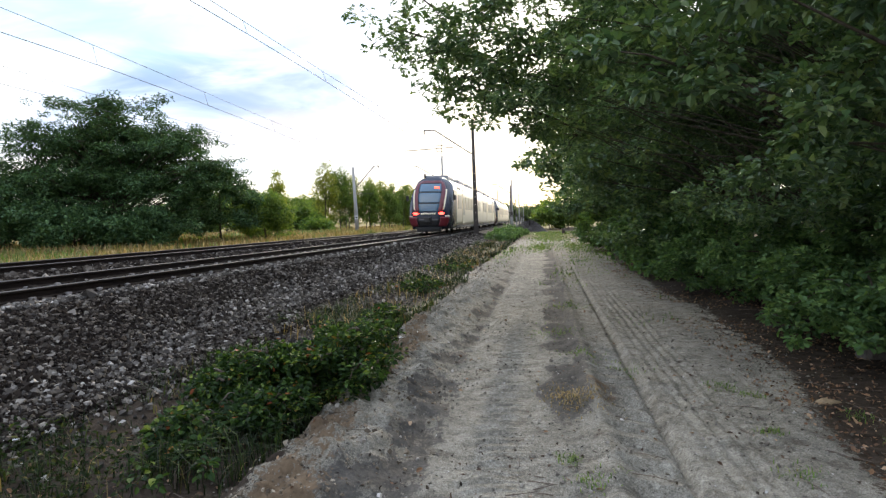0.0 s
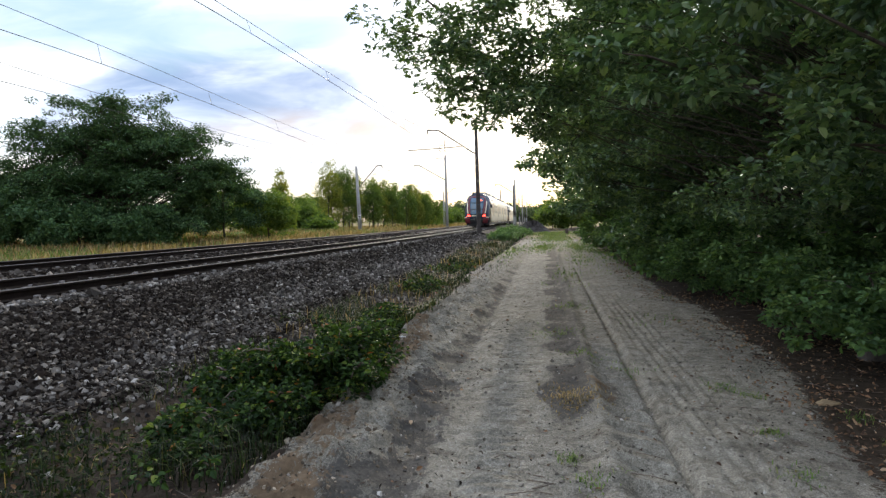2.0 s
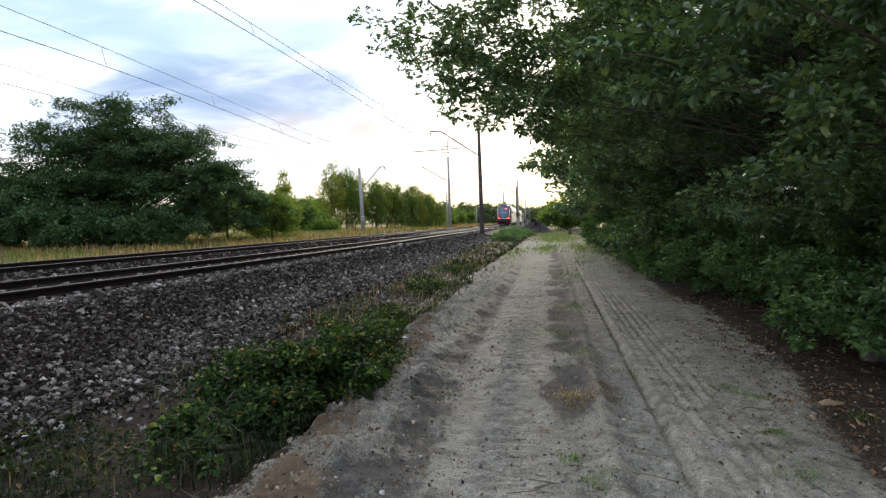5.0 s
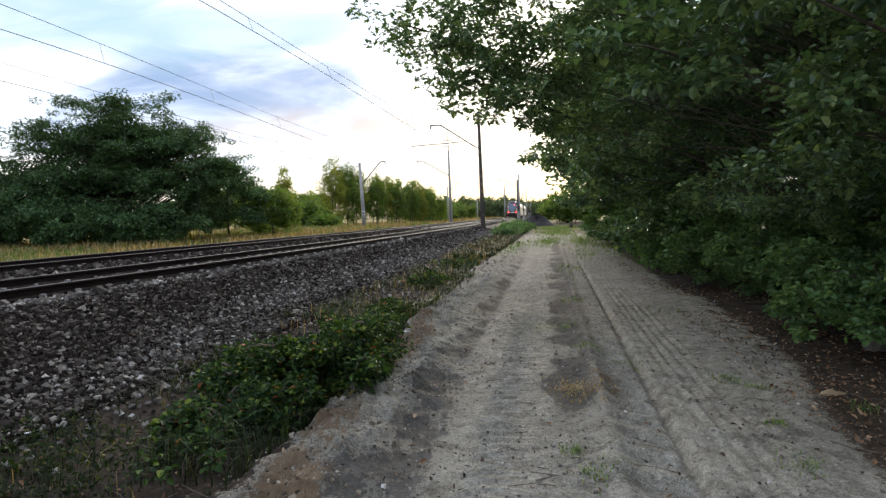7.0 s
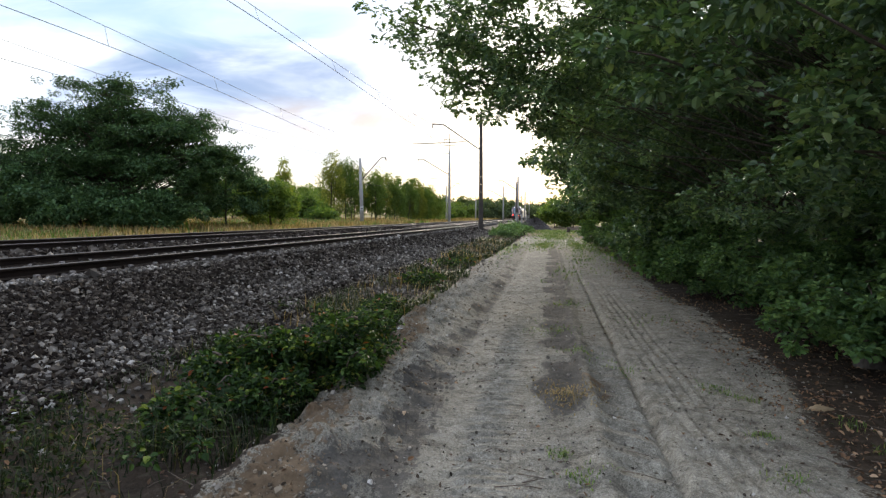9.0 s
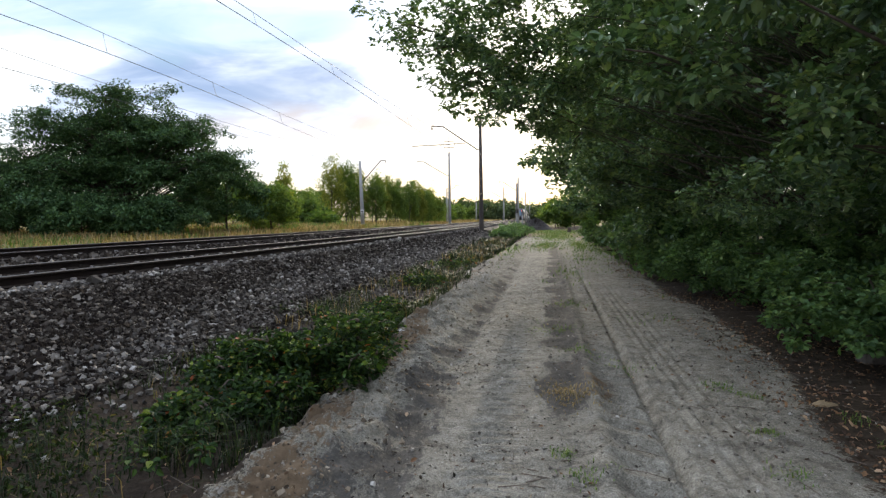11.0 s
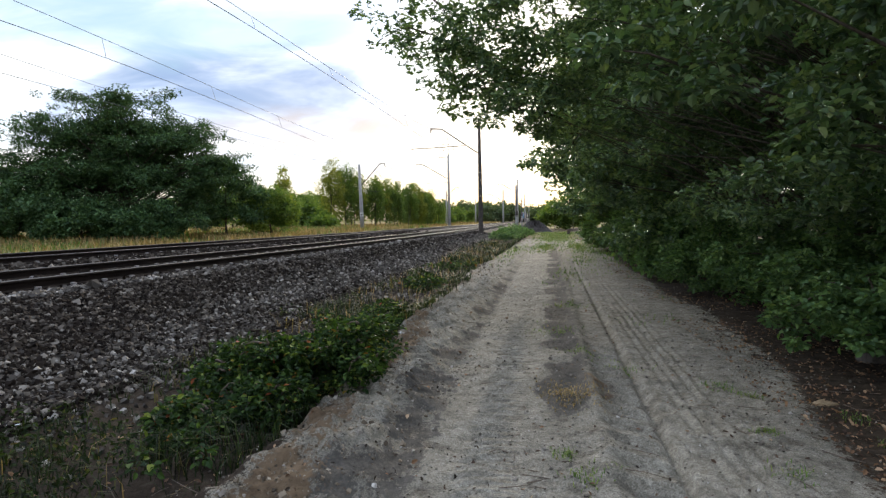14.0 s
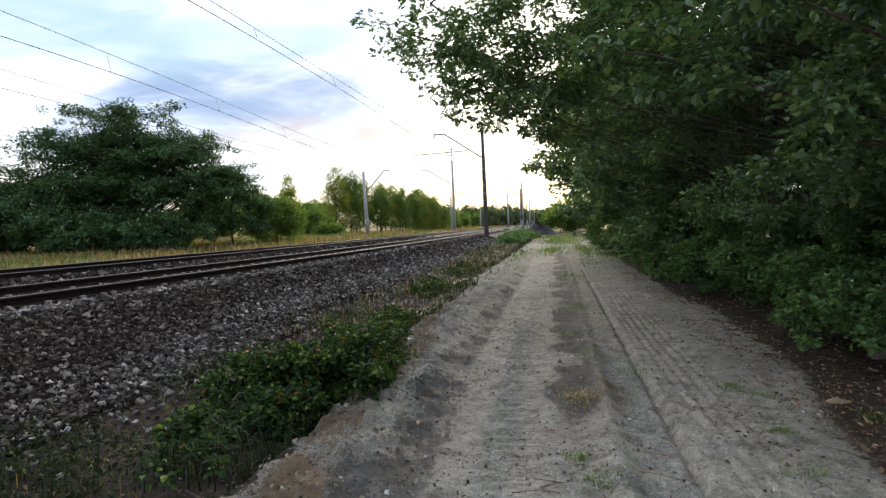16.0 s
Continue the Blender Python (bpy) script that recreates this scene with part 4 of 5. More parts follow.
def build_car():
    car = thing("train_car", "modern electric train car, cream sides, red and navy cab", "train car", group="coupled train")
    V, F = [], []
    ys = [2.3, 2.9] + list(np.linspace(3.5, CAR_LEN - 0.15, 12)) + [CAR_LEN]
    k = len(SECTION)
    for i, y in enumerate(ys):
        g = 0.97 if i in (0, len(ys) - 1) else 1.0
        V += [(u * g, y, z) for u, z in SECTION]
    for i in range(len(ys) - 1):
        for j in range(k):
            F.append((i * k + j, (i + 1) * k + j, (i + 1) * k + (j + 1) % k, i * k + (j + 1) % k))
    n = len(V)
    bodym = bpy.data.meshes.new("body_shell")
    bodym.from_pydata(V, [], F + [tuple(range(k))[::-1], tuple(range(n - k, n))])
    bodym.materials.append(M_T_WHITE)
    bodym.materials.append(M_T_ROOF)
    for i, p in enumerate(bodym.polygons):
        p.use_smooth = i < len(F)
        if i < len(F) and 5 <= (i % k) <= 8:
            p.material_index = 1
    part("body_shell", bodym, M_T_WHITE, car, "glossy cream-white coach body")
    # cab: lofted from the nose face back to the body
    bm = bm_new()
    zs = [0.32, 0.5, 0.7, 0.95, 1.2, 1.5, 1.8, 2.1, 2.4, 2.7, 3.0, 3.3, 3.55, 3.75, 3.86, 3.9]
    front, back = [], []
    for z in zs:
        h = nose_half(z, 0)
        fr = [bm.verts.new((u * h, nose_y(z, u * h), z)) for u in np.linspace(-1, 1, 11)]
        hb = float(np.interp(z, [0.32, 0.45, 0.9, 1.9, 2.7, 3.35, 3.7, 3.86, 3.9], [1.2, 1.30, 1.41, 1.42, 1.40, 1.32, 1.10, 0.65, 0.1]))
        bk = [bm.verts.new((-hb, 2.32, z)), bm.verts.new((hb, 2.32, z))]
        front.append(fr)
        back.append(bk)
    for i in range(len(zs) - 1):
        for j in range(10):
            bm.faces.new((front[i][j], front[i][j + 1], front[i + 1][j + 1], front[i + 1][j])).smooth = True
        bm.faces.new((back[i][0], front[i][0], front[i + 1][0], back[i + 1][0])).smooth = True
        bm.faces.new((front[i][10], back[i][1], back[i + 1][1], front[i + 1][10])).smooth = True
    bm.faces.new([back[-1][0]] + front[-1] + [back[-1][1]])
    bm.faces.new([back[0][1]] + front[0][::-1] + [back[0][0]])
    cab = part("cab", bm, M_T_NAVY, car, "rounded dark navy driver's cab")
    inner = lambda z: float(np.interp(z, [1.5, 2.4, 3.2, 3.7], [0.46, 0.58, 0.70, 0.80]))
    outer = lambda z: float(np.interp(z, [1.5, 2.4, 3.2, 3.7], [0.66, 0.78, 0.93, 0.99]))
    part("windscreen", nose_panel(lambda z: -inner(z), inner, 2.08, 2.78, 0.02), M_T_SCREEN, cab, "blue-tinted windscreen")
    part("lower_screen", nose_panel(lambda z: -inner(z), inner, 1.50, 2.03, 0.02), M_T_SCREEN, cab)
    part("upper_screen", nose_panel(lambda z: -inner(z), inner, 2.84, 3.40, 0.02), M_T_SCREEN, cab)
    part("roof_brow", nose_panel(-0.85, 0.85, 3.44, 3.62, 0.03), M_T_RED, cab, "wine red roof brow")
    for s in (-1, 1):
        a, b2 = (inner, outer) if s > 0 else ((lambda z: -outer(z)), (lambda z: -inner(z)))
        part("pillar", nose_panel(a, b2, 1.42, 3.5, 0.035, nu=3), M_T_RED, cab, "curved wine red pillar")
        c0 = (lambda z: s * outer(z)) if s > 0 else (lambda z: -min(1.0, outer(z) + 0.07))
        c1 = (lambda z: min(1.0, outer(z) + 0.07)) if s > 0 else (lambda z: -outer(z))
        part("stripe", nose_panel(c0, c1, 1.6, 3.0, 0.03, nu=2), M_T_WHITE, cab, "thin white stripe")
        part("side_white", nose_panel(min(s * 0.80, s * 1.0), max(s * 0.80, s * 1.0), 1.15, 1.22, 0.04, nz=3, nu=4), M_T_WHITE, cab)
        bm = bm_new()
        r = bmesh.ops.create_uvsphere(bm, u_segments=14, v_segments=8, radius=0.5)
        for v in r["verts"]:
            v.co = Vector((s * 0.86 + v.co.x * 0.40, nose_y(1.32, 0.86) - 0.01 + v.co.y * 0.12, 1.36 + v.co.z * 0.17))
        part("tail_lamp", bm, M_T_TAIL, cab, "lit red tail lamp")
        bm = bm_new()
        box(bm, (s * 1.62 - 0.10, 0.95, 2.25), (s * 1.62 + 0.10, 1.05, 2.62), 0.03)
        tube(bm, [(s * 1.35, 1.1, 2.3), (s * 1.6, 1.0, 2.35)], 0.02, 5)
        part("mirror", bm, M_T_BLACK, cab)
    for s in (-1, 1):
        bm = bm_new()
        box(bm, (s * 1.415 - 0.03, 2.2, 0.62), (s * 1.415 + 0.014, 3.5, 3.0), 0.01)
        part("cab_side", bm, M_T_BLACK, car, "black panel behind the cab")
    for z0 in (2.05, 2.81):
        part("screen_bar", nose_panel(lambda z: -inner(z), inner, z0 - 0.03, z0 + 0.03, 0.035, nz=2), M_T_BLACK, cab)
    bm = bm_new()
    tube(bm, [(-0.5, 1.6, 3.85), (-0.5, 1.6, 4.12)], 0.07, 8)
    part("antenna", bm, M_T_BLACK, cab)
    part("bumper", nose_panel(-0.56, 0.56, 0.50, 1.0, 0.05, nz=5), M_T_BLACK, cab, "black lower apron round the coupler")
    for s in (-1, 1):
        part("apron", nose_panel(min(s * 0.57, s * 0.99), max(s * 0.57, s * 0.99), 0.50, 1.14, 0.07, nz=6), M_T_RED, cab, "wine red apron corner")
    part("snow_plough", nose_panel(-0.75, 0.75, 0.16, 0.48, 0.02, nz=3), M_T_GREY, cab, "grey snow plough")
    part("display", nose_panel(0.25, 0.55, 3.05, 3.20, 0.03, nz=2, nu=3), M_T_DISPLAY, cab, "lit red destination display")
    for k in range(7):
        part("lettering_bar", nose_panel(-0.36 + 0.105 * k, -0.36 + 0.105 * k + 0.075, 1.28, 1.40, 0.03, nz=2, nu=2), M_T_WHITE, cab)
    bm = bm_new()
    box(bm, (-0.22, -0.35, 0.75), (0.22, 0.15, 1.12), 0.05)
    tube(bm, [(0, -0.42, 0.93), (0, -0.1, 0.93)], 0.14, 10)
    part("coupler", bm, M_T_BLACK, cab, "black automatic coupler")
    # windows and doors along both sides
    for s in (-1, 1):
        for y0, y1 in ((4.4, 6.1), (8.7, 10.4), (10.7, 12.4), (12.7, 14.4), (17.2, 18.9), (19.2, 20.9)):
            bm = bm_new()
            r = box(bm, (s * 1.425 - 0.02, y0, 1.75), (s * 1.425 + 0.012, y1, 2.72), 0.0)
            part("window", bm, M_T_GLASS, car)
        for y0 in (6.7, 15.1):
            bm = bm_new()
            box(bm, (s * 1.425 - 0.03, y0, 0.62), (s * 1.425 + 0.016, y0 + 1.4, 2.95), 0.01)
            dr = part("door", bm, M_T_WHITE, car, "cream sliding double door")
            for e in (0.10, 0.75):
                bm = bm_new()
                box(bm, (s * 1.425 - 0.01, y0 + e, 1.3), (s * 1.425 + 0.022, y0 + e + 0.55, 2.65), 0.0)
                part("door_pane", bm, M_T_GLASS, dr)
        bm = bm_new()
        box(bm, (s * 1.40 - 0.03, 3.6, 0.36), (s * 1.40 + 0.01, CAR_LEN - 0.6, 0.56), 0.01)
        part("skirt", bm, M_T_GREY, car)
        for y0 in (4.6, 5.4, 7.0):
            bm = bm_new()
            box(bm, (s * 1.33 - 0.04, y0, 3.12), (s * 1.33 + 0.05, y0 + 0.5, 3.34), 0.02)
            part("vent", bm, M_T_BLACK, car)
    for y0, y1, h in ((3.4, 6.0, 0.26), (9.0, 12.5, 0.30), (15.0, 19.0, 0.30)):
        bm = bm_new()
        box(bm, (-0.85, y0, 3.78), (0.85, y1, 3.88 + h), 0.08)
        part("roof_unit", bm, M_T_ROOF, car, "grey roof equipment box")
    for y0 in (3.0, 18.4):
        bm = bm_new()
        for sx in (-1, 1):
            box(bm, (sx * 1.02 - 0.07, y0 - 0.3, 0.30), (sx * 1.02 + 0.07, y0 + 3.0, 0.62), 0.03)
        box(bm, (-1.0, y0 + 1.1, 0.35), (1.0, y0 + 1.6, 0.6), 0.03)
        bogie = part("bogie", bm, M_T_GREY, car, "grey bogie frame")
        for e in (0.15, 2.55):
            for sx in (-1, 1):
                bm = bm_new()
                tube(bm, [(sx * 0.68, y0 + e, 0.43), (sx * 0.80, y0 + e, 0.43)], 0.43, 20)
                tube(bm, [(sx * 0.80, y0 + e, 0.43), (sx * 0.90, y0 + e, 0.43)], 0.12, 10)
                part("wheel", bm, M_RAIL_SIDE, bogie)
    bm = bm_new()
    box(bm, (-1.2, CAR_LEN - 0.05, 0.6), (1.2, CAR_LEN + 0.28, 3.6), 0.05)
    part("gangway", bm, M_T_BLACK, car, "black gangway bellows")
    return car


def rear_at(t):
    return 38.4 + 13.0 * t + 0.2 * t * t


def car_pose(y_rear, flip):
    a = on_track(y_rear, 0, RAIL_Z)
    s = float(track_slope(y_rear + 11))
    b2 = on_track(y_rear + CAR_LEN / math.sqrt(1 + s * s), 0, RAIL_Z)
    turn = math.atan2(-(b2 - a).x, (b2 - a).y)
    return Matrix.Translation(b2) @ Matrix.Rotation(turn + math.pi, 4, "Z") if flip else Matrix.Translation(a) @ Matrix.Rotation(turn, 4, "Z")


first_car = build_car()
cars = [(first_car, 0.0, False)]
for gap, flip in ((CAR_LEN + 0.25, True), (2 * CAR_LEN + 1.0, False), (3 * CAR_LEN + 1.25, True)):
    cars.append((copy_thing(first_car, Matrix.Identity(4)), gap, flip))


def motions():
    for car, gap, flip in cars:
        walk(car, [(t, car_pose(rear_at(t) + gap * 0.986, flip)) for t in [i * 0.5 for i in range(33)]])


# ---- plants ----
def leaf_mesh(name, pts, out, sizes, mat, seed, droop=0.12, wide=0.62, fold=0.16, simple=False, level=1.0, lobed=False):
    """Folded leaves at points; out: the way from the middle of the clump, which the tips follow loosely."""
    rs = np.random.RandomState(seed)
    n = len(pts)
    u = np.asarray(out) * 0.7 + rs.normal(0, 0.6, (n, 3))
    u[:, 2] = u[:, 2] * level - droop
    u /= np.linalg.norm(u, axis=1)[:, None]
    up = np.array([0, 0, 1.0]) + rs.normal(0, 0.42, (n, 3))
    w = np.cross(u, up)
    w /= np.linalg.norm(w, axis=1)[:, None] + 1e-9
    nn = np.cross(w, u)
    s = np.asarray(sizes)[:, None]
    P = np.asarray(pts)
    if simple:
        v = np.stack([P, P + s * (0.5 * u + wide * 0.5 * w + fold * 0.5 * nn), P + s * u, P + s * (0.5 * u - wide * 0.5 * w + fold * 0.5 * nn)], 1)
        f = np.arange(4 * n).reshape(n, 4)
        return mesh_of(name, v.reshape(-1, 3), f, mat)
    if lobed:
        rows = ((0.0, 0.0, 0.0), (0.26, 0.34, 0.6), (0.40, 0.16, 0.4), (0.60, 0.52, 1.0), (0.76, 0.20, 0.5), (1.0, 0.0, -0.3))
        halves = [np.stack([P + s * (a * u + sg * wide * b2 * w + fold * c * nn) for a, b2, c in rows], 1) for sg in (1, -1)]
        v = np.concatenate(halves, 1)
        k = 12 * np.arange(n)[:, None]
        f = np.concatenate([k + np.arange(6), k + np.arange(6, 12)[::-1]], 0)
        return mesh_of(name, v.reshape(-1, 3), f, mat)
    a, b2 = wide * 0.5, wide * 0.42
    v = np.stack([P, P + s * (0.32 * u + a * w + fold * nn), P + s * (0.72 * u + b2 * w + fold * 0.8 * nn), P + s * (u - 0.08 * nn),
                  P + s * (0.72 * u - b2 * w + fold * 0.8 * nn), P + s * (0.32 * u - a * w + fold * nn)], 1)
    k = 6 * np.arange(n)[:, None]
    f = np.concatenate([k + np.array([0, 1, 2, 3]), k + np.array([0, 3, 4, 5])], 0)
    return mesh_of(name, v.reshape(-1, 3), f, mat)


def clump_points(centres, radii, per, rs, flat=0.62):
    """Leaf places in clumps: thick towards the rim of each, thin inside."""
    C = np.repeat(centres, per, 0)
    R = np.repeat(radii, per)
    d = rs.normal(size=(len(C), 3))
    d /= np.linalg.norm(d, axis=1)[:, None]
    r = R * (0.35 + 0.75 * rs.uniform(0, 1, len(C)) ** 0.6) * rs.uniform(0.7, 1.15, len(C))
    P = C + d * r[:, None] * np.array([1, 1, flat])
    return P, d


def crown_clumps(n, centre, radii, rs, inner=0.5, low=-0.75):
    """Clump centres in the outer part of an uneven crown."""
    d = rs.normal(size=(n * 2, 3))
    d /= np.linalg.norm(d, axis=1)[:, None]
    d = d[d[:, 2] > low][:n]
    lump = 1 + 0.15 * np.sin(d[:, 0] * 5 + centre[0]) * np.cos(d[:, 1] * 4 + centre[1]) + 0.12 * np.sin(d[:, 2] * 9)
    r = (inner + (1 - inner) * rs.uniform(0, 1, len(d)) ** 0.5) * lump
    return np.asarray(centre) + d * r[:, None] * np.asarray(radii)


def tree(name, label, x, y, crowns, trunk_r, n_clumps, per, leaf, clump_r, mat, seed, limbs=14, lean=(0, 0), group="", simple=False, category="tree", low=-0.75, z0=None, wide=0.62, extra=None, trunk_mat=None, flat=0.62, sprays=0, spread=0.6, lobed=False):
    """Tapered trunk with limbs that run to the clumps, and a crown of single leaves."""
    rs = np.random.RandomState(seed)
    gz = float(land(x, y)) if z0 is None else z0
    t = thing(name, label, category, Matrix.Translation((x, y, gz)), group)
    top = max(c[2] + 0.5 * c[5] for c in crowns)
    tot = sum(c[3] * c[4] + c[4] * c[5] for c in crowns)
    C = np.concatenate([crown_clumps(max(3, int(n_clumps * (c[3] * c[4] + c[4] * c[5]) / tot)), c[:3], c[3:], rs, low=low) for c in crowns])
    if extra is not None:
        C = np.concatenate([C, np.asarray(extra, float) - np.array([x, y, gz])])
    C = C[C[:, 2] > 0.12]
    S = C
    if sprays:
        # each bough carries flat sprays of leaves round its end, with shaded hollows between the boughs
        B = np.repeat(C, sprays, 0)
        S = B + rs.normal(0, 1, B.shape) * np.array([1, 1, 0.34]) * spread
        S[:, 2] -= 0.10 * np.hypot(*(S - B)[:, :2].T)
        B, S = B[S[:, 2] > 0.12], S[S[:, 2] > 0.12]
    bm = bm_new()
    spine = [Vector((lean[0] * (k / 6) ** 1.5 + rs.normal(0, 0.05) * top * 0.15, lean[1] * (k / 6) ** 1.5 + rs.normal(0, 0.05) * top * 0.15, -0.15 + (top + 0.15) * k / 6)) for k in range(7)]
    spine[0].x = spine[0].y = 0
    tube(bm, spine, [trunk_r * (1.25 if k == 0 else 1 - 0.13 * k) for k in range(7)], 9)
    pick = np.arange(len(C)) if sprays else rs.choice(len(C), min(limbs, len(C)), replace=False)
    if extra is not None and not sprays:
        pick = np.concatenate([pick, np.arange(len(C) - len(extra), len(C))])
    for i in pick:
        c = Vector(C[i])
        k = min(5, max(1, int(6 * (c.z * 0.62) / max(top, 0.1))))
        a = spine[k]
        mid = a.lerp(c, 0.5) + Vector(rs.normal(0, 0.06, 3)) * (c - a).length + Vector((0, 0, 0.05 * (c - a).length))
        r = max(0.004, trunk_r * (0.22 - 0.025 * k)) * (0.4 if extra is not None else 1)
        tube(bm, [a, a.lerp(mid, 0.5) + Vector((0, 0, 0.02)), mid, mid.lerp(c, 0.6), c], [r, r * 0.8, r * 0.55, r * 0.35, r * 0.15], 6)
    if sprays:
        for i in range(0, len(S), 3):
            c, e = Vector(B[i]), Vector(S[i])
            tube(bm, [c, c.lerp(e, 0.5) + Vector((0, 0, 0.04)), e], [0.014, 0.009, 0.004], 4)
    part("trunk", bm, trunk_mat or M_BARK, t)
    P, d = clump_points(S, clump_r * rs.uniform(0.6, 1.3, len(S)), per, rs, flat)
    keep = P[:, 2] > 0.04
    P, d = P[keep], d[keep]
    part("crown", leaf_mesh("crown", P, d, leaf * rs.uniform(0.65, 1.25, len(P)), mat, seed + 1, simple=simple, wide=wide, level=0.5 if sprays else 1.0, lobed=lobed), mat, t)
    return t


def road(q, y):
    return q + PATH_SLOPE * y


# broadleaf trees along the sandy track; their boughs reach out over it
WOOD = "oak-like broadleaf tree with dense dark green leaves overhanging the track"
tree("broadleaf_tree", WOOD, 6.9, 9.6, [(-2.8, 0.2, 5.6, 4.5, 3.6, 3.0), (0.0, -0.8, 4.0, 3.8, 3.8, 3.6), (-4.5, 0.2, 4.9, 2.2, 2.4, 1.7), (0.3, -1.2, 1.9, 3.4, 2.4, 1.7)], 0.2, 125, 50, 0.112, 0.27, M_OAK, 101, 16,
     group="trees along the track", sprays=9, spread=0.38, lobed=True, flat=0.5, wide=0.7,
     extra=[(-0.2, 9.0, 4.95), (-0.3, 9.1, 4.45), (0.15, 8.9, 4.15), (0.35, 9.1, 3.75), (0.75, 9.0, 3.5), (1.2, 9.1, 3.3), (1.6, 9.2, 3.25), (0.6, 9.6, 4.6), (1.0, 9.9, 4.0), (1.4, 9.0, 4.4), (1.9, 9.0, 3.6), (2.2, 9.2, 2.9), (2.4, 9.0, 4.0)])
# nearest trees: boughs with flat sprays of leaves
for q, yy, cr, nc, per, lf, sd in ((4.9, 4.6, (3.4, 3.2, 3.4), 95, 90, 0.085, 102), (5.6, 14.5, (4.1, 4.2, 4.0), 95, 62, 0.135, 103), (5.4, 20.0, (4.5, 4.6, 4.2), 105, 52, 0.165, 104), (5.8, 27.0, (4.6, 5.0, 4.4), 105, 48, 0.20, 105)):
    tree("broadleaf_tree", WOOD, road(q, yy), yy, [(-0.8, 0, 5.2, *cr), (-0.2, 0, 2.6, cr[0] * 0.62, cr[1], 2.4)], 0.18, nc, per, lf, 0.26 if yy < 12 else 0.36, M_OAK, sd, 18, group="trees along the track",
         sprays=8, spread=0.42 if yy < 12 else 0.55, flat=0.5, wide=0.7)
for q, yy, cr, nc, per, lf, sd in ((6.8, 35.0, (4.6, 5.5, 4.4), 150, 110, 0.25, 106), (8.2, 45.0, (4.6, 6.0, 4.4), 130, 100, 0.30, 107), (10.5, 58.0, (5.0, 7.0, 4.2), 120, 100, 0.34, 108),
                                   (9.5, 10.0, (4.5, 4.5, 4.5), 130, 110, 0.20, 109), (10.6, 20.0, (5.0, 6.0, 4.5), 120, 110, 0.24, 110)):
    tree("broadleaf_tree", WOOD, road(q, yy), yy, [(-0.8, 0, 5.2, *cr), (-0.2, 0, 2.6, cr[0] * 0.62, cr[1], 2.4)], 0.18, nc, per, lf, 0.7, M_OAK, sd, 14, group="trees along the track")
# shrubs at the foot of the trees
for q, yy, rr, hh, sd in ((4.7, 6.9, 1.0, 1.7, 131), (4.6, 8.6, 1.0, 1.8, 132), (4.9, 5.5, 0.9, 1.9, 133), (3.95, 5.6, 0.95, 1.0, 121), (4.3, 4.3, 1.0, 1.25, 122), (3.75, 7.4, 0.8, 1.0, 123), (3.7, 9.4, 0.8, 1.1, 124), (3.6, 11.8, 0.9, 1.2, 125), (3.5, 14.6, 1.0, 1.3, 126), (3.5, 18.0, 1.1, 1.4, 127), (3.6, 22.5, 1.3, 1.5, 128), (3.6, 28.0, 1.5, 1.6, 129), (3.8, 35.0, 1.8, 1.8, 130)):
    big = 1.0 if yy < 13 else 1.9
    tree("shrub", "leafy green shrub at the edge of the sandy track", road(q, yy), yy, [(0, 0, hh * 0.62, rr, rr * 1.15, hh * 0.62)], 0.03, 34, 46 if yy < 13 else 24, 0.078 * big, 0.15 * (1 if yy < 13 else 1.5), M_SHRUB, sd, 30,
         group="shrubs at the wood's edge", category="shrub", wide=0.72, sprays=6, spread=0.2, flat=0.55)

# the tall locust tree beyond the tracks and the growth beside it
tree("locust_tree", "tall dark spreading locust tree beyond the tracks", -19.6, 35.5, [(0.2, 0, 6.0, 4.9, 3.8, 3.5), (0.2, 0, 5.6, 3.2, 2.6, 2.8), (-3.2, 0, 4.9, 3.1, 3.4, 2.7), (3.4, 0, 4.2, 3.4, 3.6, 2.6), (-4.5, -0.5, 2.4, 4.2, 3.2, 2.4), (1.0, -0.5, 2.4, 5.2, 3.2, 2.4)], 0.32, 310, 50, 0.17, 0.40, M_LOCUST, 140, 46, simple=True, wide=0.5, flat=0.42, sprays=12, spread=0.62)
for x, y, h, r, sd in ((-27.5, 34, 4.6, 3.2, 141), (-14.2, 38.0, 4.6, 2.6, 142), (-12.2, 41.0, 3.2, 2.0, 143), (-23.5, 31.5, 3.2, 2.4, 144), (-32.0, 36.0, 5.2, 3.4, 145), (-16.5, 32.6, 2.0, 1.8, 146), (-26.0, 32.5, 2.6, 2.4, 147), (-29.5, 32.5, 3.4, 2.6, 148), (-20.0, 32.0, 2.2, 2.2, 149)):
    tree("locust_sapling", "dark green young locust tree beyond the tracks", x, y, [(0, 0, h * 0.55, r, r, h * 0.5)], 0.08, 110, 130, 0.18, 0.5, M_LOCUST if sd != 143 else M_THICKET, sd, 16, simple=True, group="young trees beyond the tracks")
rs = np.random.RandomState(77)
for i in range(13):
    y = 62 + 5.5 * i + rs.uniform(-2, 2)
    x = -26.5 + 0.05 * i + rs.uniform(-2, 2)
    h = rs.uniform(4.2, 5.6) + 0.025 * (y - 62)
    tree("thicket_tree", "green young tree in the thicket beyond the tracks", x, y, [(0, 0, h * 0.52, 3.0, 3.0, h * 0.52)], 0.07, 80, 80, 0.34, 0.8, M_THICKET, 150 + i, 10, simple=True, group="thicket trees")
tree("birch_tree", "slender pale young birch above the thicket", -19.6, 72, [(0, 0, 4.6, 0.9, 0.9, 3.2)], 0.07, 40, 40, 0.30, 0.45, M_BIRCH, 170, 14, simple=True)
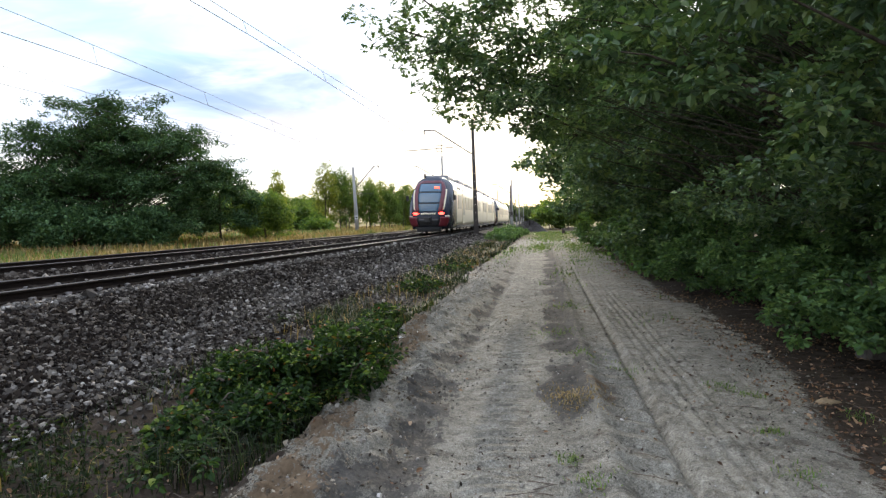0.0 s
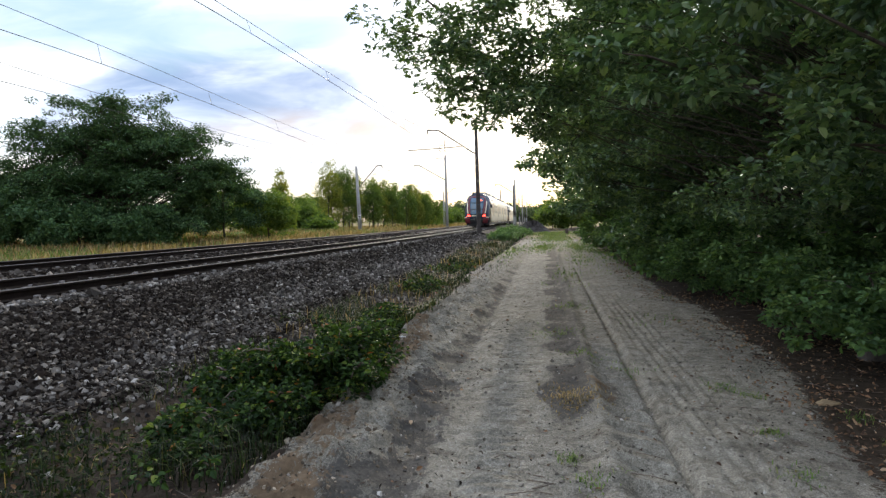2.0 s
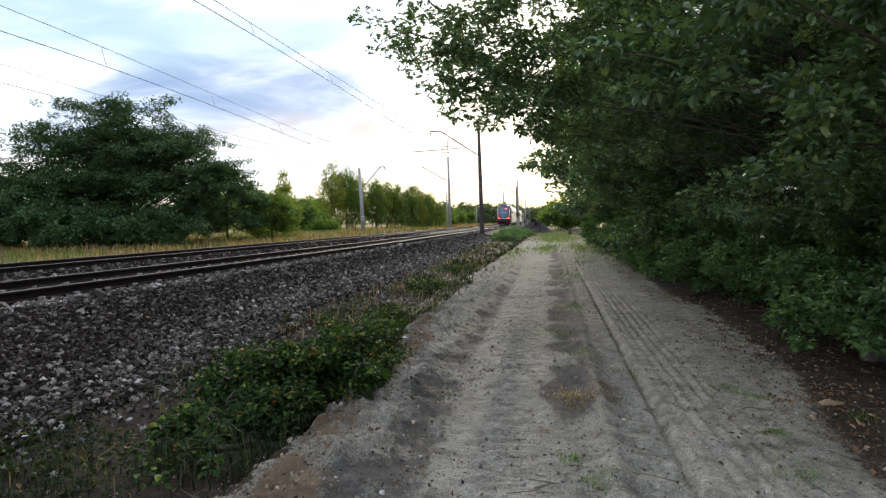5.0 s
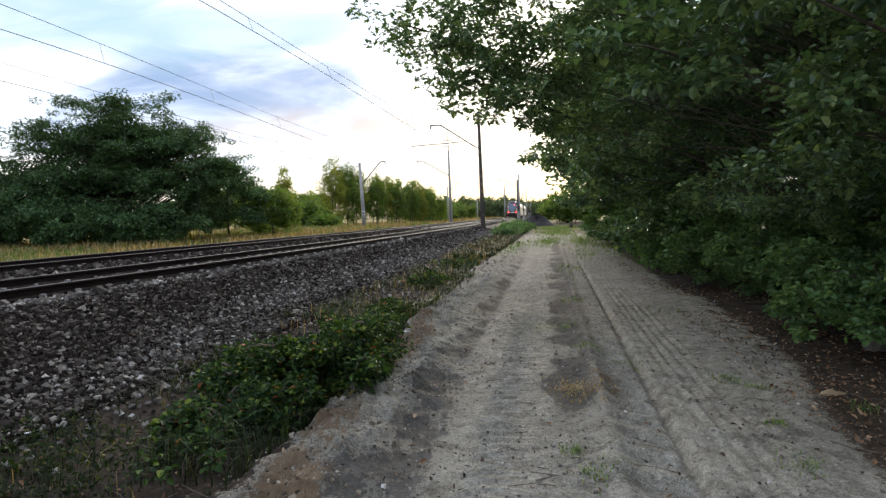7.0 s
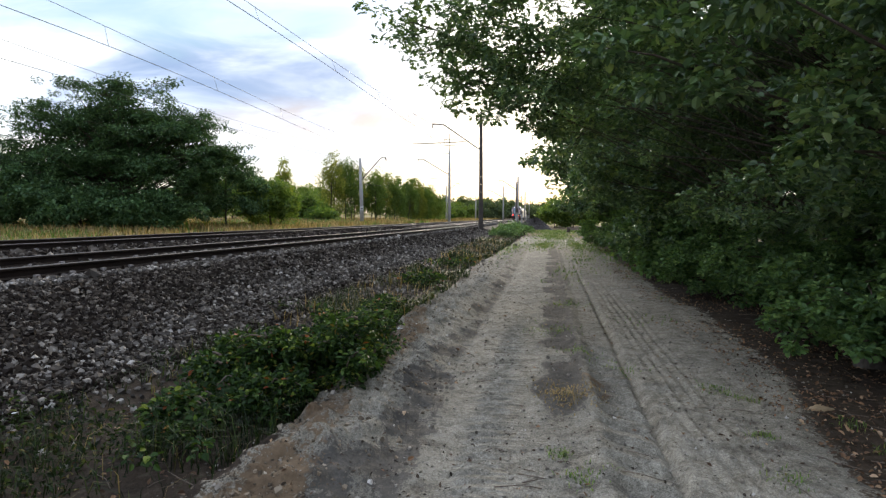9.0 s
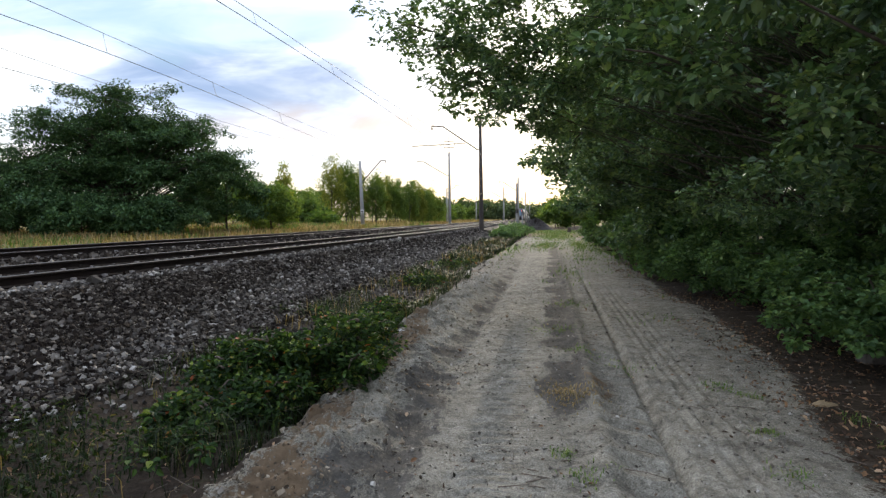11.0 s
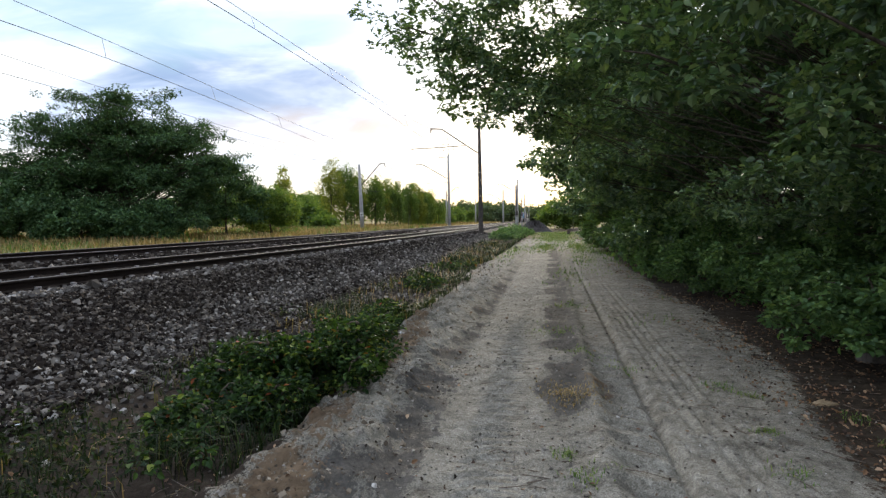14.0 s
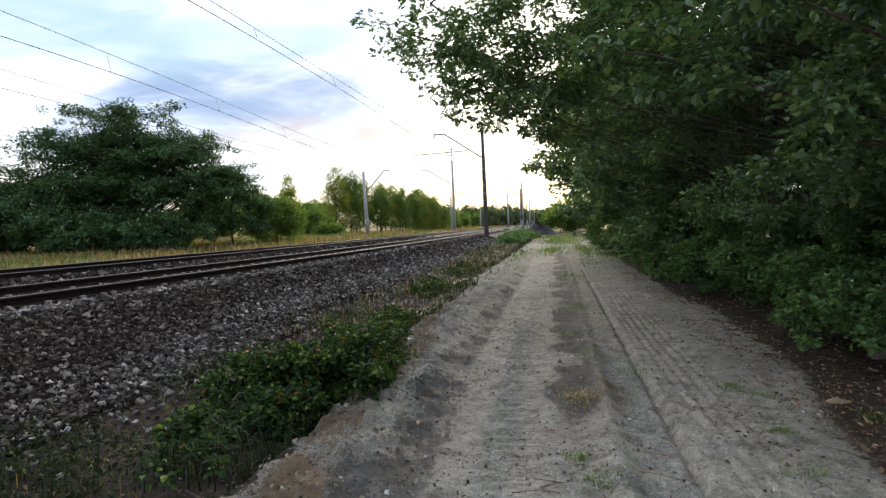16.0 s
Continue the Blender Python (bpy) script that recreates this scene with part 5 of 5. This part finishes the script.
for i in range(30):
    y = 77 + 1.3 * i + rs.uniform(-1, 1)
    x = -14.6 + 0.46 * i + rs.uniform(-1.2, 1.2)
    h = 8.4 - 0.07 * i + rs.uniform(-1.3, 0.9)
    tree("willow_tree", "yellow-green young willow in a dense thicket", x, y, [(0, 0, h * 0.48, 1.7, 1.7, h * 0.46), (0, 0, h * 0.7, 0.8, 0.8, h * 0.3)], 0.07, 64, 70, 0.24, 0.5, M_BIRCH if i % 5 < 2 else M_THICKET, 180 + i, 12, simple=True, group="willow thicket", wide=0.45, flat=1.1)
for i in range(16):
    y = 235 + 6 * i
    x = 0 + 4.2 * i + rs.uniform(-3, 3)
    h = rs.uniform(6.5, 9)
    tree("far_tree", "distant green tree at the end of the line, paled for haze", x, y, [(0, 0, h * 0.5, 5.0, 5.0, h * 0.5)], 0.15, 50, 45, 1.1, 1.6, M_FARWOOD, 210 + i, 6, simple=True, group="distant trees")
for i in range(9):
    y = 125 + 9 * i
    x = 1.0 + 0.55 * i * i * 0.35 + rs.uniform(-2, 2) - 2
    h = rs.uniform(3.0, 5.0)
    tree("thicket_tree", "green young tree in the thicket beyond the tracks", x - 4, y, [(0, 0, h * 0.5, 2.8, 2.8, h * 0.5)], 0.07, 40, 45, 0.6, 0.9, M_THICKET, 240 + i, 6, simple=True, group="thicket trees")
# low bushes before the thicket and past the bend of the sandy track
for x, y, h, r, sd in ((-19.0, 66, 2.4, 1.8, 256), (-17.0, 70, 2.8, 1.8, 257), (-15.2, 72, 2.2, 1.6, 258), (-13.5, 66, 1.5, 1.5, 259), (17.2, 88, 3.6, 2.4, 260), (20.5, 90, 3.2, 2.6, 261), (23.5, 84, 5.0, 3.2, 262), (27, 95, 6.0, 4.0, 263), (19.5, 100, 4.4, 2.6, 264), (27.0, 120, 8.0, 4.5, 265)):
    tree("bush", "rounded green bush in the rough grass", x, y, [(0, 0, h * 0.5, r, r, h * 0.52)], 0.06, 60, 60, 0.42, 0.6, M_THICKET, sd, 8, simple=True, group="far bushes", category="bush")


def heap():
    rs2 = np.random.RandomState(9)
    n, k = 24, 36
    V = []
    for i in range(n + 1):
        for j in range(k):
            r, a = i / n, 2 * math.pi * j / k
            x, y = 2.6 * r * math.cos(a), 2.4 * r * math.sin(a)
            V.append((x, y, 1.12 * max(0.0, 1 - r * r) ** 1.2 * (1 + 0.25 * math.sin(2 * a + 1) + 0.12 * math.sin(5 * a)) + 0.12 * rs2.normal() * (1 - r) - 0.15 * r))
    F = [(i * k + j, i * k + (j + 1) % k, (i + 1) * k + (j + 1) % k, (i + 1) * k + j) for i in range(n) for j in range(k)]
    ob = new("earth_heap", mesh_of("earth_heap", V, F, M_RUBBLE))
    ob.matrix_world = pose(11.7, 73.5, 0.0)
    tagged(ob, "dark heap of earth and gravel beside the track", "heap")


heap()


# ---- grass and weeds ----
def blades(name, pts, height, width, mat, seed, lean=0.45):
    """Grass blades of two bent pieces each."""
    rs = np.random.RandomState(seed)
    n = len(pts)
    a = rs.uniform(0, 6.283, n)
    h = np.asarray(height) * rs.uniform(0.5, 1.25, n)
    l = lean * rs.uniform(0.2, 1.3, n)
    d = np.stack([np.cos(a), np.sin(a), np.zeros(n)], -1)
    s = np.stack([-np.sin(a), np.cos(a), np.zeros(n)], -1) * (np.asarray(width) * 0.5 * np.ones(n))[:, None]
    P = np.asarray(pts)
    up = np.array([0, 0, 1.0])
    m = P + up * (0.6 * h)[:, None] + d * (0.22 * l * h)[:, None]
    e = P + up * (h * (1 - 0.25 * l))[:, None] + d * (0.85 * l * h)[:, None]
    v = np.stack([P - s, P + s, m + s * 0.8, m - s * 0.8, e + s * 0.12, e - s * 0.12], 1)
    k = 6 * np.arange(n)[:, None]
    f = np.concatenate([k + np.array([0, 1, 2, 3]), k + np.array([3, 2, 4, 5])], 0)
    return mesh_of(name, v.reshape(-1, 3), f, mat)


def scatter(n, rs, ylo, yhi, flo, fhi, power=1.6, by="track"):
    """Places in a strip beside the near track (by side distance) or along the sandy track."""
    y = ylo + (yhi - ylo) * rs.uniform(0, 1, n) ** power
    o = rs.uniform(flo, fhi, n)
    if by == "track":
        s = track_slope(y)
        nn = np.sqrt(1 + s * s)
        x, yy = track_x(y) + o / nn, y - o * s / nn
    else:
        x, yy = o + PATH_SLOPE * y, y
    return np.stack([x, yy, land(x, yy) - 0.01], -1)


def patchy(P, rs, seed, scale, cut):
    """Keeps the places where an uneven field is high, so that growth comes in patches."""
    return P[waves(P[:, 0], P[:, 1], seed, scale) + rs.normal(0, 0.15, len(P)) > cut]


rs = np.random.RandomState(500)
P = patchy(scatter(30000, rs, 8, 70, -26, -7.6, 1.3), rs, 81, 0.5, -0.35)
tagged(new("dry_meadow_grass", blades("dry_meadow_grass", P, 0.30 + 0.006 * P[:, 1], 0.012 + 0.0012 * P[:, 1], M_STRAW, 501)), "tall straw-coloured meadow grass beyond the tracks", "grass", kind="stuff")
P = patchy(scatter(30000, rs, 8, 75, -26, -7.4, 1.3), rs, 82, 0.4, 0.1)
tagged(new("meadow_grass", blades("meadow_grass", P, 0.28 + 0.006 * P[:, 1], 0.012 + 0.0012 * P[:, 1], M_GRASS, 502)), "green grass patches beyond the tracks", "grass", kind="stuff")
P = scatter(9000, rs, 70, 240, -30, -8.5, 1.0)
tagged(new("far_meadow_grass", blades("far_meadow_grass", P, 0.6, 0.14, M_STRAW, 503)), "distant dry grass beside the line", "grass", kind="stuff")
P = np.concatenate([patchy(scatter(8000, rs, 2.5, 14, -3.9, -1.9, 1.2, "road"), rs, 83, 1.0, 0.1), patchy(scatter(9000, rs, 9, 30, -3.9, -2.3, 1.3, "road"), rs, 86, 1.0, 0.25), patchy(scatter(8000, rs, 26, 62, -4.2, -2.2, 1.2, "road"), rs, 92, 0.7, 0.0)])
tagged(new("verge_grass", blades("verge_grass", P, 0.13 + 0.008 * P[:, 1], 0.006 + 0.0007 * P[:, 1], M_SHADED_GRASS, 504, 1.4)), "green grass and weeds in the ditch by the ballast, shade in their colour", "grass", kind="stuff")
P = np.concatenate([scatter(90, rs, 2, 9, -3.6, -2.0, 1.2, "road"), scatter(700, rs, 8, 40, -3.9, -2.4, 1.5, "road")])
tagged(new("verge_straw", blades("verge_straw", P, 0.26 + 0.003 * P[:, 1], 0.004 + 0.0006 * P[:, 1], M_STRAW, 505, 0.9)), "dry stalks among the weeds by the ballast", "grass", kind="stuff")
P = []
for q, y, rq, ry, n in ((-0.3, 32, 0.45, 2.6, 900), (1.6, 32, 0.4, 3.4, 900), (0.4, 46, 0.9, 5.0, 1300), (1.3, 22, 0.3, 2.0, 260), (0.5, 16, 0.25, 1.5, 160), (-1.7, 26, 0.3, 4.0, 500), (2.4, 26, 0.3, 5.0, 600), (0.3, 62, 1.6, 5.0, 1600)):
    p = rs.normal(0, 1, (n, 2)) * np.array([rq, ry]) + np.array([q, y])
    x = p[:, 0] + PATH_SLOPE * p[:, 1]
    P.append(np.stack([x, p[:, 1], land(x, p[:, 1]) - 0.01], -1))
P = np.concatenate(P + [patchy(scatter(1800, rs, 7, 24, -0.2, 2.4, 1.2, "road"), rs, 85, 1.6, 0.55)])
tagged(new("track_grass", blades("track_grass", P, 0.05 + 0.0014 * P[:, 1], 0.006 + 0.0009 * P[:, 1], M_GRASS, 506, 0.8)), "short grass patches on the sandy track", "grass", kind="stuff")


TUFTS = ((0.80, 3.72, 0.045, 70, 0.06), (2.58, 5.28, 0.09, 120, 0.05), (2.72, 5.02, 0.06, 70, 0.05), (2.36, 4.12, 0.05, 50, 0.06), (2.15, 3.42, 0.07, 60, 0.06), (0.86, 3.36, 0.07, 80, 0.05),
         (1.55, 7.9, 0.18, 160, 0.06), (1.95, 6.05, 0.12, 90, 0.06), (3.2, 4.4, 0.06, 60, 0.06), (3.1, 3.9, 0.05, 40, 0.06), (2.25, 10.2, 0.2, 160, 0.07), (1.62, 6.6, 0.12, 120, 0.05))
P, H = [], []
for x, y, r, n, h in TUFTS:
    p = rs.normal(0, r, (n, 2)) + np.array([x, y])
    P.append(np.stack([p[:, 0], p[:, 1], land(p[:, 0], p[:, 1]) - 0.005], -1))
    H.append(np.full(n, h))
tagged(new("sand_grass", blades("sand_grass", np.concatenate(P), 0.75 * np.concatenate(H), 0.007, M_GRASS, 507, 1.5)), "small green grass tufts in the sand", "grass", kind="stuff")
p = rs.normal(0, 1, (420, 2)) * np.array([0.13, 0.2]) + np.array([1.12, 5.0])
P = np.stack([p[:, 0], p[:, 1], land(p[:, 0], p[:, 1]) - 0.005], -1)
tagged(new("dry_grass_patch", blades("dry_grass_patch", P, 0.035, 0.008, M_STRAW, 508, 1.6)), "flattened dry brown grass on the sand", "grass", kind="stuff")

P = np.concatenate([patchy(scatter(11000, rs, 2.2, 9, -4.2, -2.0, 1.1, "road"), rs, 88, 1.2, 0.0), patchy(scatter(7000, rs, 8, 30, -3.9, -2.3, 1.4, "road"), rs, 89, 1.1, 0.35)])
P[:, 2] += 0.015 + 0.14 * rs.uniform(0, 1, len(P)) ** 2 * (1 + waves(P[:, 0], P[:, 1], 90, 1.6))
tagged(new("verge_weeds", leaf_mesh("verge_weeds", P, rs.normal(0, 1, (len(P), 3)), (0.030 + 0.0025 * P[:, 1]) * rs.uniform(0.5, 1.4, len(P)), M_SHADED_GRASS, 509, wide=0.5)), "low weeds covering the ditch, coloured dark for shade", "weeds", kind="stuff")

P = np.concatenate([scatter(520, rs, 3.6, 5.0, -2.75, -1.9, 1.0, "road"), scatter(300, rs, 6, 14, -3.2, -2.3, 1.3, "road")])
tagged(new("arching_grass", blades("arching_grass", P, 0.36, 0.007, M_SHADED_GRASS, 510, 1.4)), "long arching grass in the ditch, darkened as if shaded", "grass", kind="stuff")

# low brambles and weeds in the ditch
for q, yy, rr, hh, sd in ((-1.88, 5.2, 0.38, 0.60, 301), (-2.3, 5.55, 0.44, 0.66, 302), (-2.72, 5.2, 0.36, 0.50, 303), (-2.15, 6.4, 0.40, 0.52, 304), (-2.4, 7.6, 0.40, 0.36, 305), (-2.75, 4.4, 0.24, 0.24, 306), (-2.45, 3.7, 0.20, 0.15, 307), (-3.3, 3.7, 0.16, 0.09, 308), (-2.25, 4.6, 0.22, 0.34, 316), (-2.75, 9.6, 0.4, 0.22, 309), (-2.9, 13.5, 0.4, 0.25, 310), (-2.95, 18.0, 0.5, 0.35, 311), (-3.5, 41.0, 0.8, 0.6, 312), (-3.5, 47.0, 0.9, 0.8, 313), (-3.0, 51.0, 0.9, 0.9, 314), (-3.6, 55.0, 1.0, 1.0, 317), (-3.0, 60.0, 1.2, 1.0, 315)):
    far = 1.0 if yy < 10 else 1.6 if yy < 25 else 2.6
    tree("bramble", "low tangled green bramble with a few reddish leaves", road(q, yy), yy, [(0, 0, hh * 0.5, rr, rr * 1.2, hh * 0.55)], 0.012, 24, 34 if yy < 10 else 16, 0.056 * far, 0.10 * min(far, 2.5), M_WEED if yy < 30 else M_SHRUB, sd, 22, sprays=5, spread=0.10 * min(far, 2.5), group="brambles in the ditch", category="bramble", wide=0.6, trunk_mat=M_TWIG)


# ---- litter ----
def flat_leaves(P, size, mat, seed, name):
    rs2 = np.random.RandomState(seed)
    d = rs2.normal(size=(len(P), 3)) * np.array([1, 1, 0.15])
    return leaf_mesh(name, P, d, size * rs2.uniform(0.5, 1.3, len(P)), mat, seed, droop=0.0, wide=0.55, fold=0.12)


P = np.concatenate([patchy(scatter(11000, rs, 2.6, 20, 1.9, 5.5, 1.5, "road"), rs, 91, 1.4, -0.2), scatter(300, rs, 2.4, 14, -2.2, 2.6, 1.4, "road"), scatter(500, rs, 2.4, 8, -3.8, -2.2, 1.4, "road")])
P[:, 2] += 0.02
tagged(new("dead_leaves", flat_leaves(P, 0.042, M_DEADLEAF, 601, "dead_leaves")), "dry brown fallen leaves on soil and sand", "leaves", kind="stuff")

P = patchy(scatter(9000, rs, 2.6, 20, -2.1, 3.2, 1.4, "road"), rs, 93, 2.2, 0.05)
P[:, 2] += 0.012
tagged(new("leaf_crumbs", flat_leaves(P, 0.026, M_CRUMB, 602, "leaf_crumbs")), "dark crumbs of leaves and bark on the sand", "leaf crumbs", kind="stuff")


def twigs():
    rs2 = np.random.RandomState(610)
    bm2 = bm_new()
    P2 = np.concatenate([scatter(220, rs2, 3, 16, 2.3, 4.5, 1.5, "road"), scatter(190, rs2, 2.5, 14, -2.2, 2.6, 1.4, "road"), scatter(60, rs2, 2.5, 12, -3.6, -2.0, 1.4, "road")])
    for p in P2:
        a, l = rs2.uniform(0, 6.28), rs2.uniform(0.06, 0.3)
        d = Vector((math.cos(a), math.sin(a), rs2.normal(0, 0.08))) * l
        p = Vector(p) + Vector((0, 0, 0.018))
        tube(bm2, [p, p + d * 0.5 + Vector((rs2.normal(0, 0.01), rs2.normal(0, 0.01), 0.004)), p + d], [0.004, 0.003, 0.0015], 4)
    tagged(part("fallen_twigs", bm2, M_TWIG), "thin dry twigs lying on the sand and soil", "twigs", kind="stuff")


twigs()


def dry_branch(x, y, size, seed):
    rs2 = np.random.RandomState(seed)
    bm2 = bm_new()
    for i in range(9):
        a = rs2.uniform(-0.6, 3.6)
        d = Vector((math.cos(a), math.sin(a) * 0.6, rs2.uniform(0.1, 0.8))) * size * rs2.uniform(0.5, 1.1)
        mid = d * 0.5 + Vector(rs2.normal(0, 0.06, 3)) * size
        tube(bm2, [(0, 0, 0.02), mid, d], [0.012 * size, 0.008 * size, 0.003], 5)
        for k in range(3):
            e = mid.lerp(d, 0.3 * k + 0.1)
            tube(bm2, [e, e + Vector(rs2.normal(0, 0.2, 3)) * size], [0.004, 0.002], 4)
    ob = part("dry_branch", bm2, M_TWIG)
    ob.matrix_world = pose(x, y, float(land(x, y)))
    tagged(ob, "dead bare branch lying in the verge", "branch", "dead branches")


for i, (q, yy, sz) in enumerate(((-2.7, 16.5, 0.9), (-2.5, 13.0, 0.6), (-2.6, 24.0, 1.0), (-2.9, 36.0, 1.2))):
    dry_branch(road(q, yy), yy, sz, 640 + i)


def lump(name, label, category, x, y, size, mat, seed, up=0.6):
    """A rounded, uneven lump that sits in the ground."""
    rs2 = np.random.RandomState(seed)
    bm2 = bm_new()
    bmesh.ops.create_icosphere(bm2, subdivisions=3, radius=1.0)
    for v in bm2.verts:
        n = noise.noise(v.co * 1.7 + Vector((seed, 0, 0))) * 0.35 + noise.noise(v.co * 4.5 + Vector((0, seed, 0))) * 0.13
        v.co = Vector((v.co.x * size[0], v.co.y * size[1], v.co.z * size[2])) * (1 + n)
    for f in bm2.faces:
        f.smooth = True
    ob = part(name, bm2, mat)
    ob.matrix_world = pose(x, y, float(land(x, y)) + size[2] * up * 0.3, 0, 0, rs2.uniform(0, 360))
    tagged(ob, label, category)


M_LOAM = surface("yellow_sandy_loam", (0.19, 0.14, 0.085), (0.36, 0.275, 0.175), 9, 0.95, 0, 0.6, 50, 0.1)
M_PAPER = plain("crumpled_white_paper", (0.72, 0.72, 0.74), 0.7)
lump("earth_lump", "yellowish lump of sandy loam on the litter", "earth lump", 3.2, 4.75, (0.11, 0.07, 0.03), M_LOAM, 3)
lump("tree_stump", "weathered grey stump beneath the shrubs", "stump", 4.75, 6.3, (0.14, 0.12, 0.24), M_WOODPOLE, 8)
lump("tree_stump", "small dark stump at the end of the sandy track", "stump", 13.6, 62.0, (0.2, 0.2, 0.5), M_BARK, 9)


def scrap(x, y, z, size, seed):
    rs2 = np.random.RandomState(seed)
    n = 5
    V = [((i / (n - 1) - 0.5) * size + rs2.normal(0, 0.05) * size, (j / (n - 1) - 0.5) * size * 0.7 + rs2.normal(0, 0.05) * size, 0.012 + abs(rs2.normal(0, 0.16)) * size) for i in range(n) for j in range(n)]
    F = [(i * n + j, (i + 1) * n + j, (i + 1) * n + j + 1, i * n + j + 1) for i in range(n - 1) for j in range(n - 1)]
    ob = new("paper_scrap", mesh_of("paper_scrap", V, F, M_PAPER))
    ob.matrix_world = pose(x, y, z, 0, 0, rs2.uniform(0, 360))
    tagged(ob, "crumpled white paper scrap on the ground", "litter", "paper scraps")


for i, (x, y, sz) in enumerate(((-3.18, 4.2, 0.09), (-2.62, 6.65, 0.07), (-0.50, 7.1, 0.06))):
    scrap(x, y, max(float(land(x, y)), float(bed_z(side(x, y))) if side(x, y) < 4.2 else -1.0) + 0.02, sz, 700 + i)

motions()
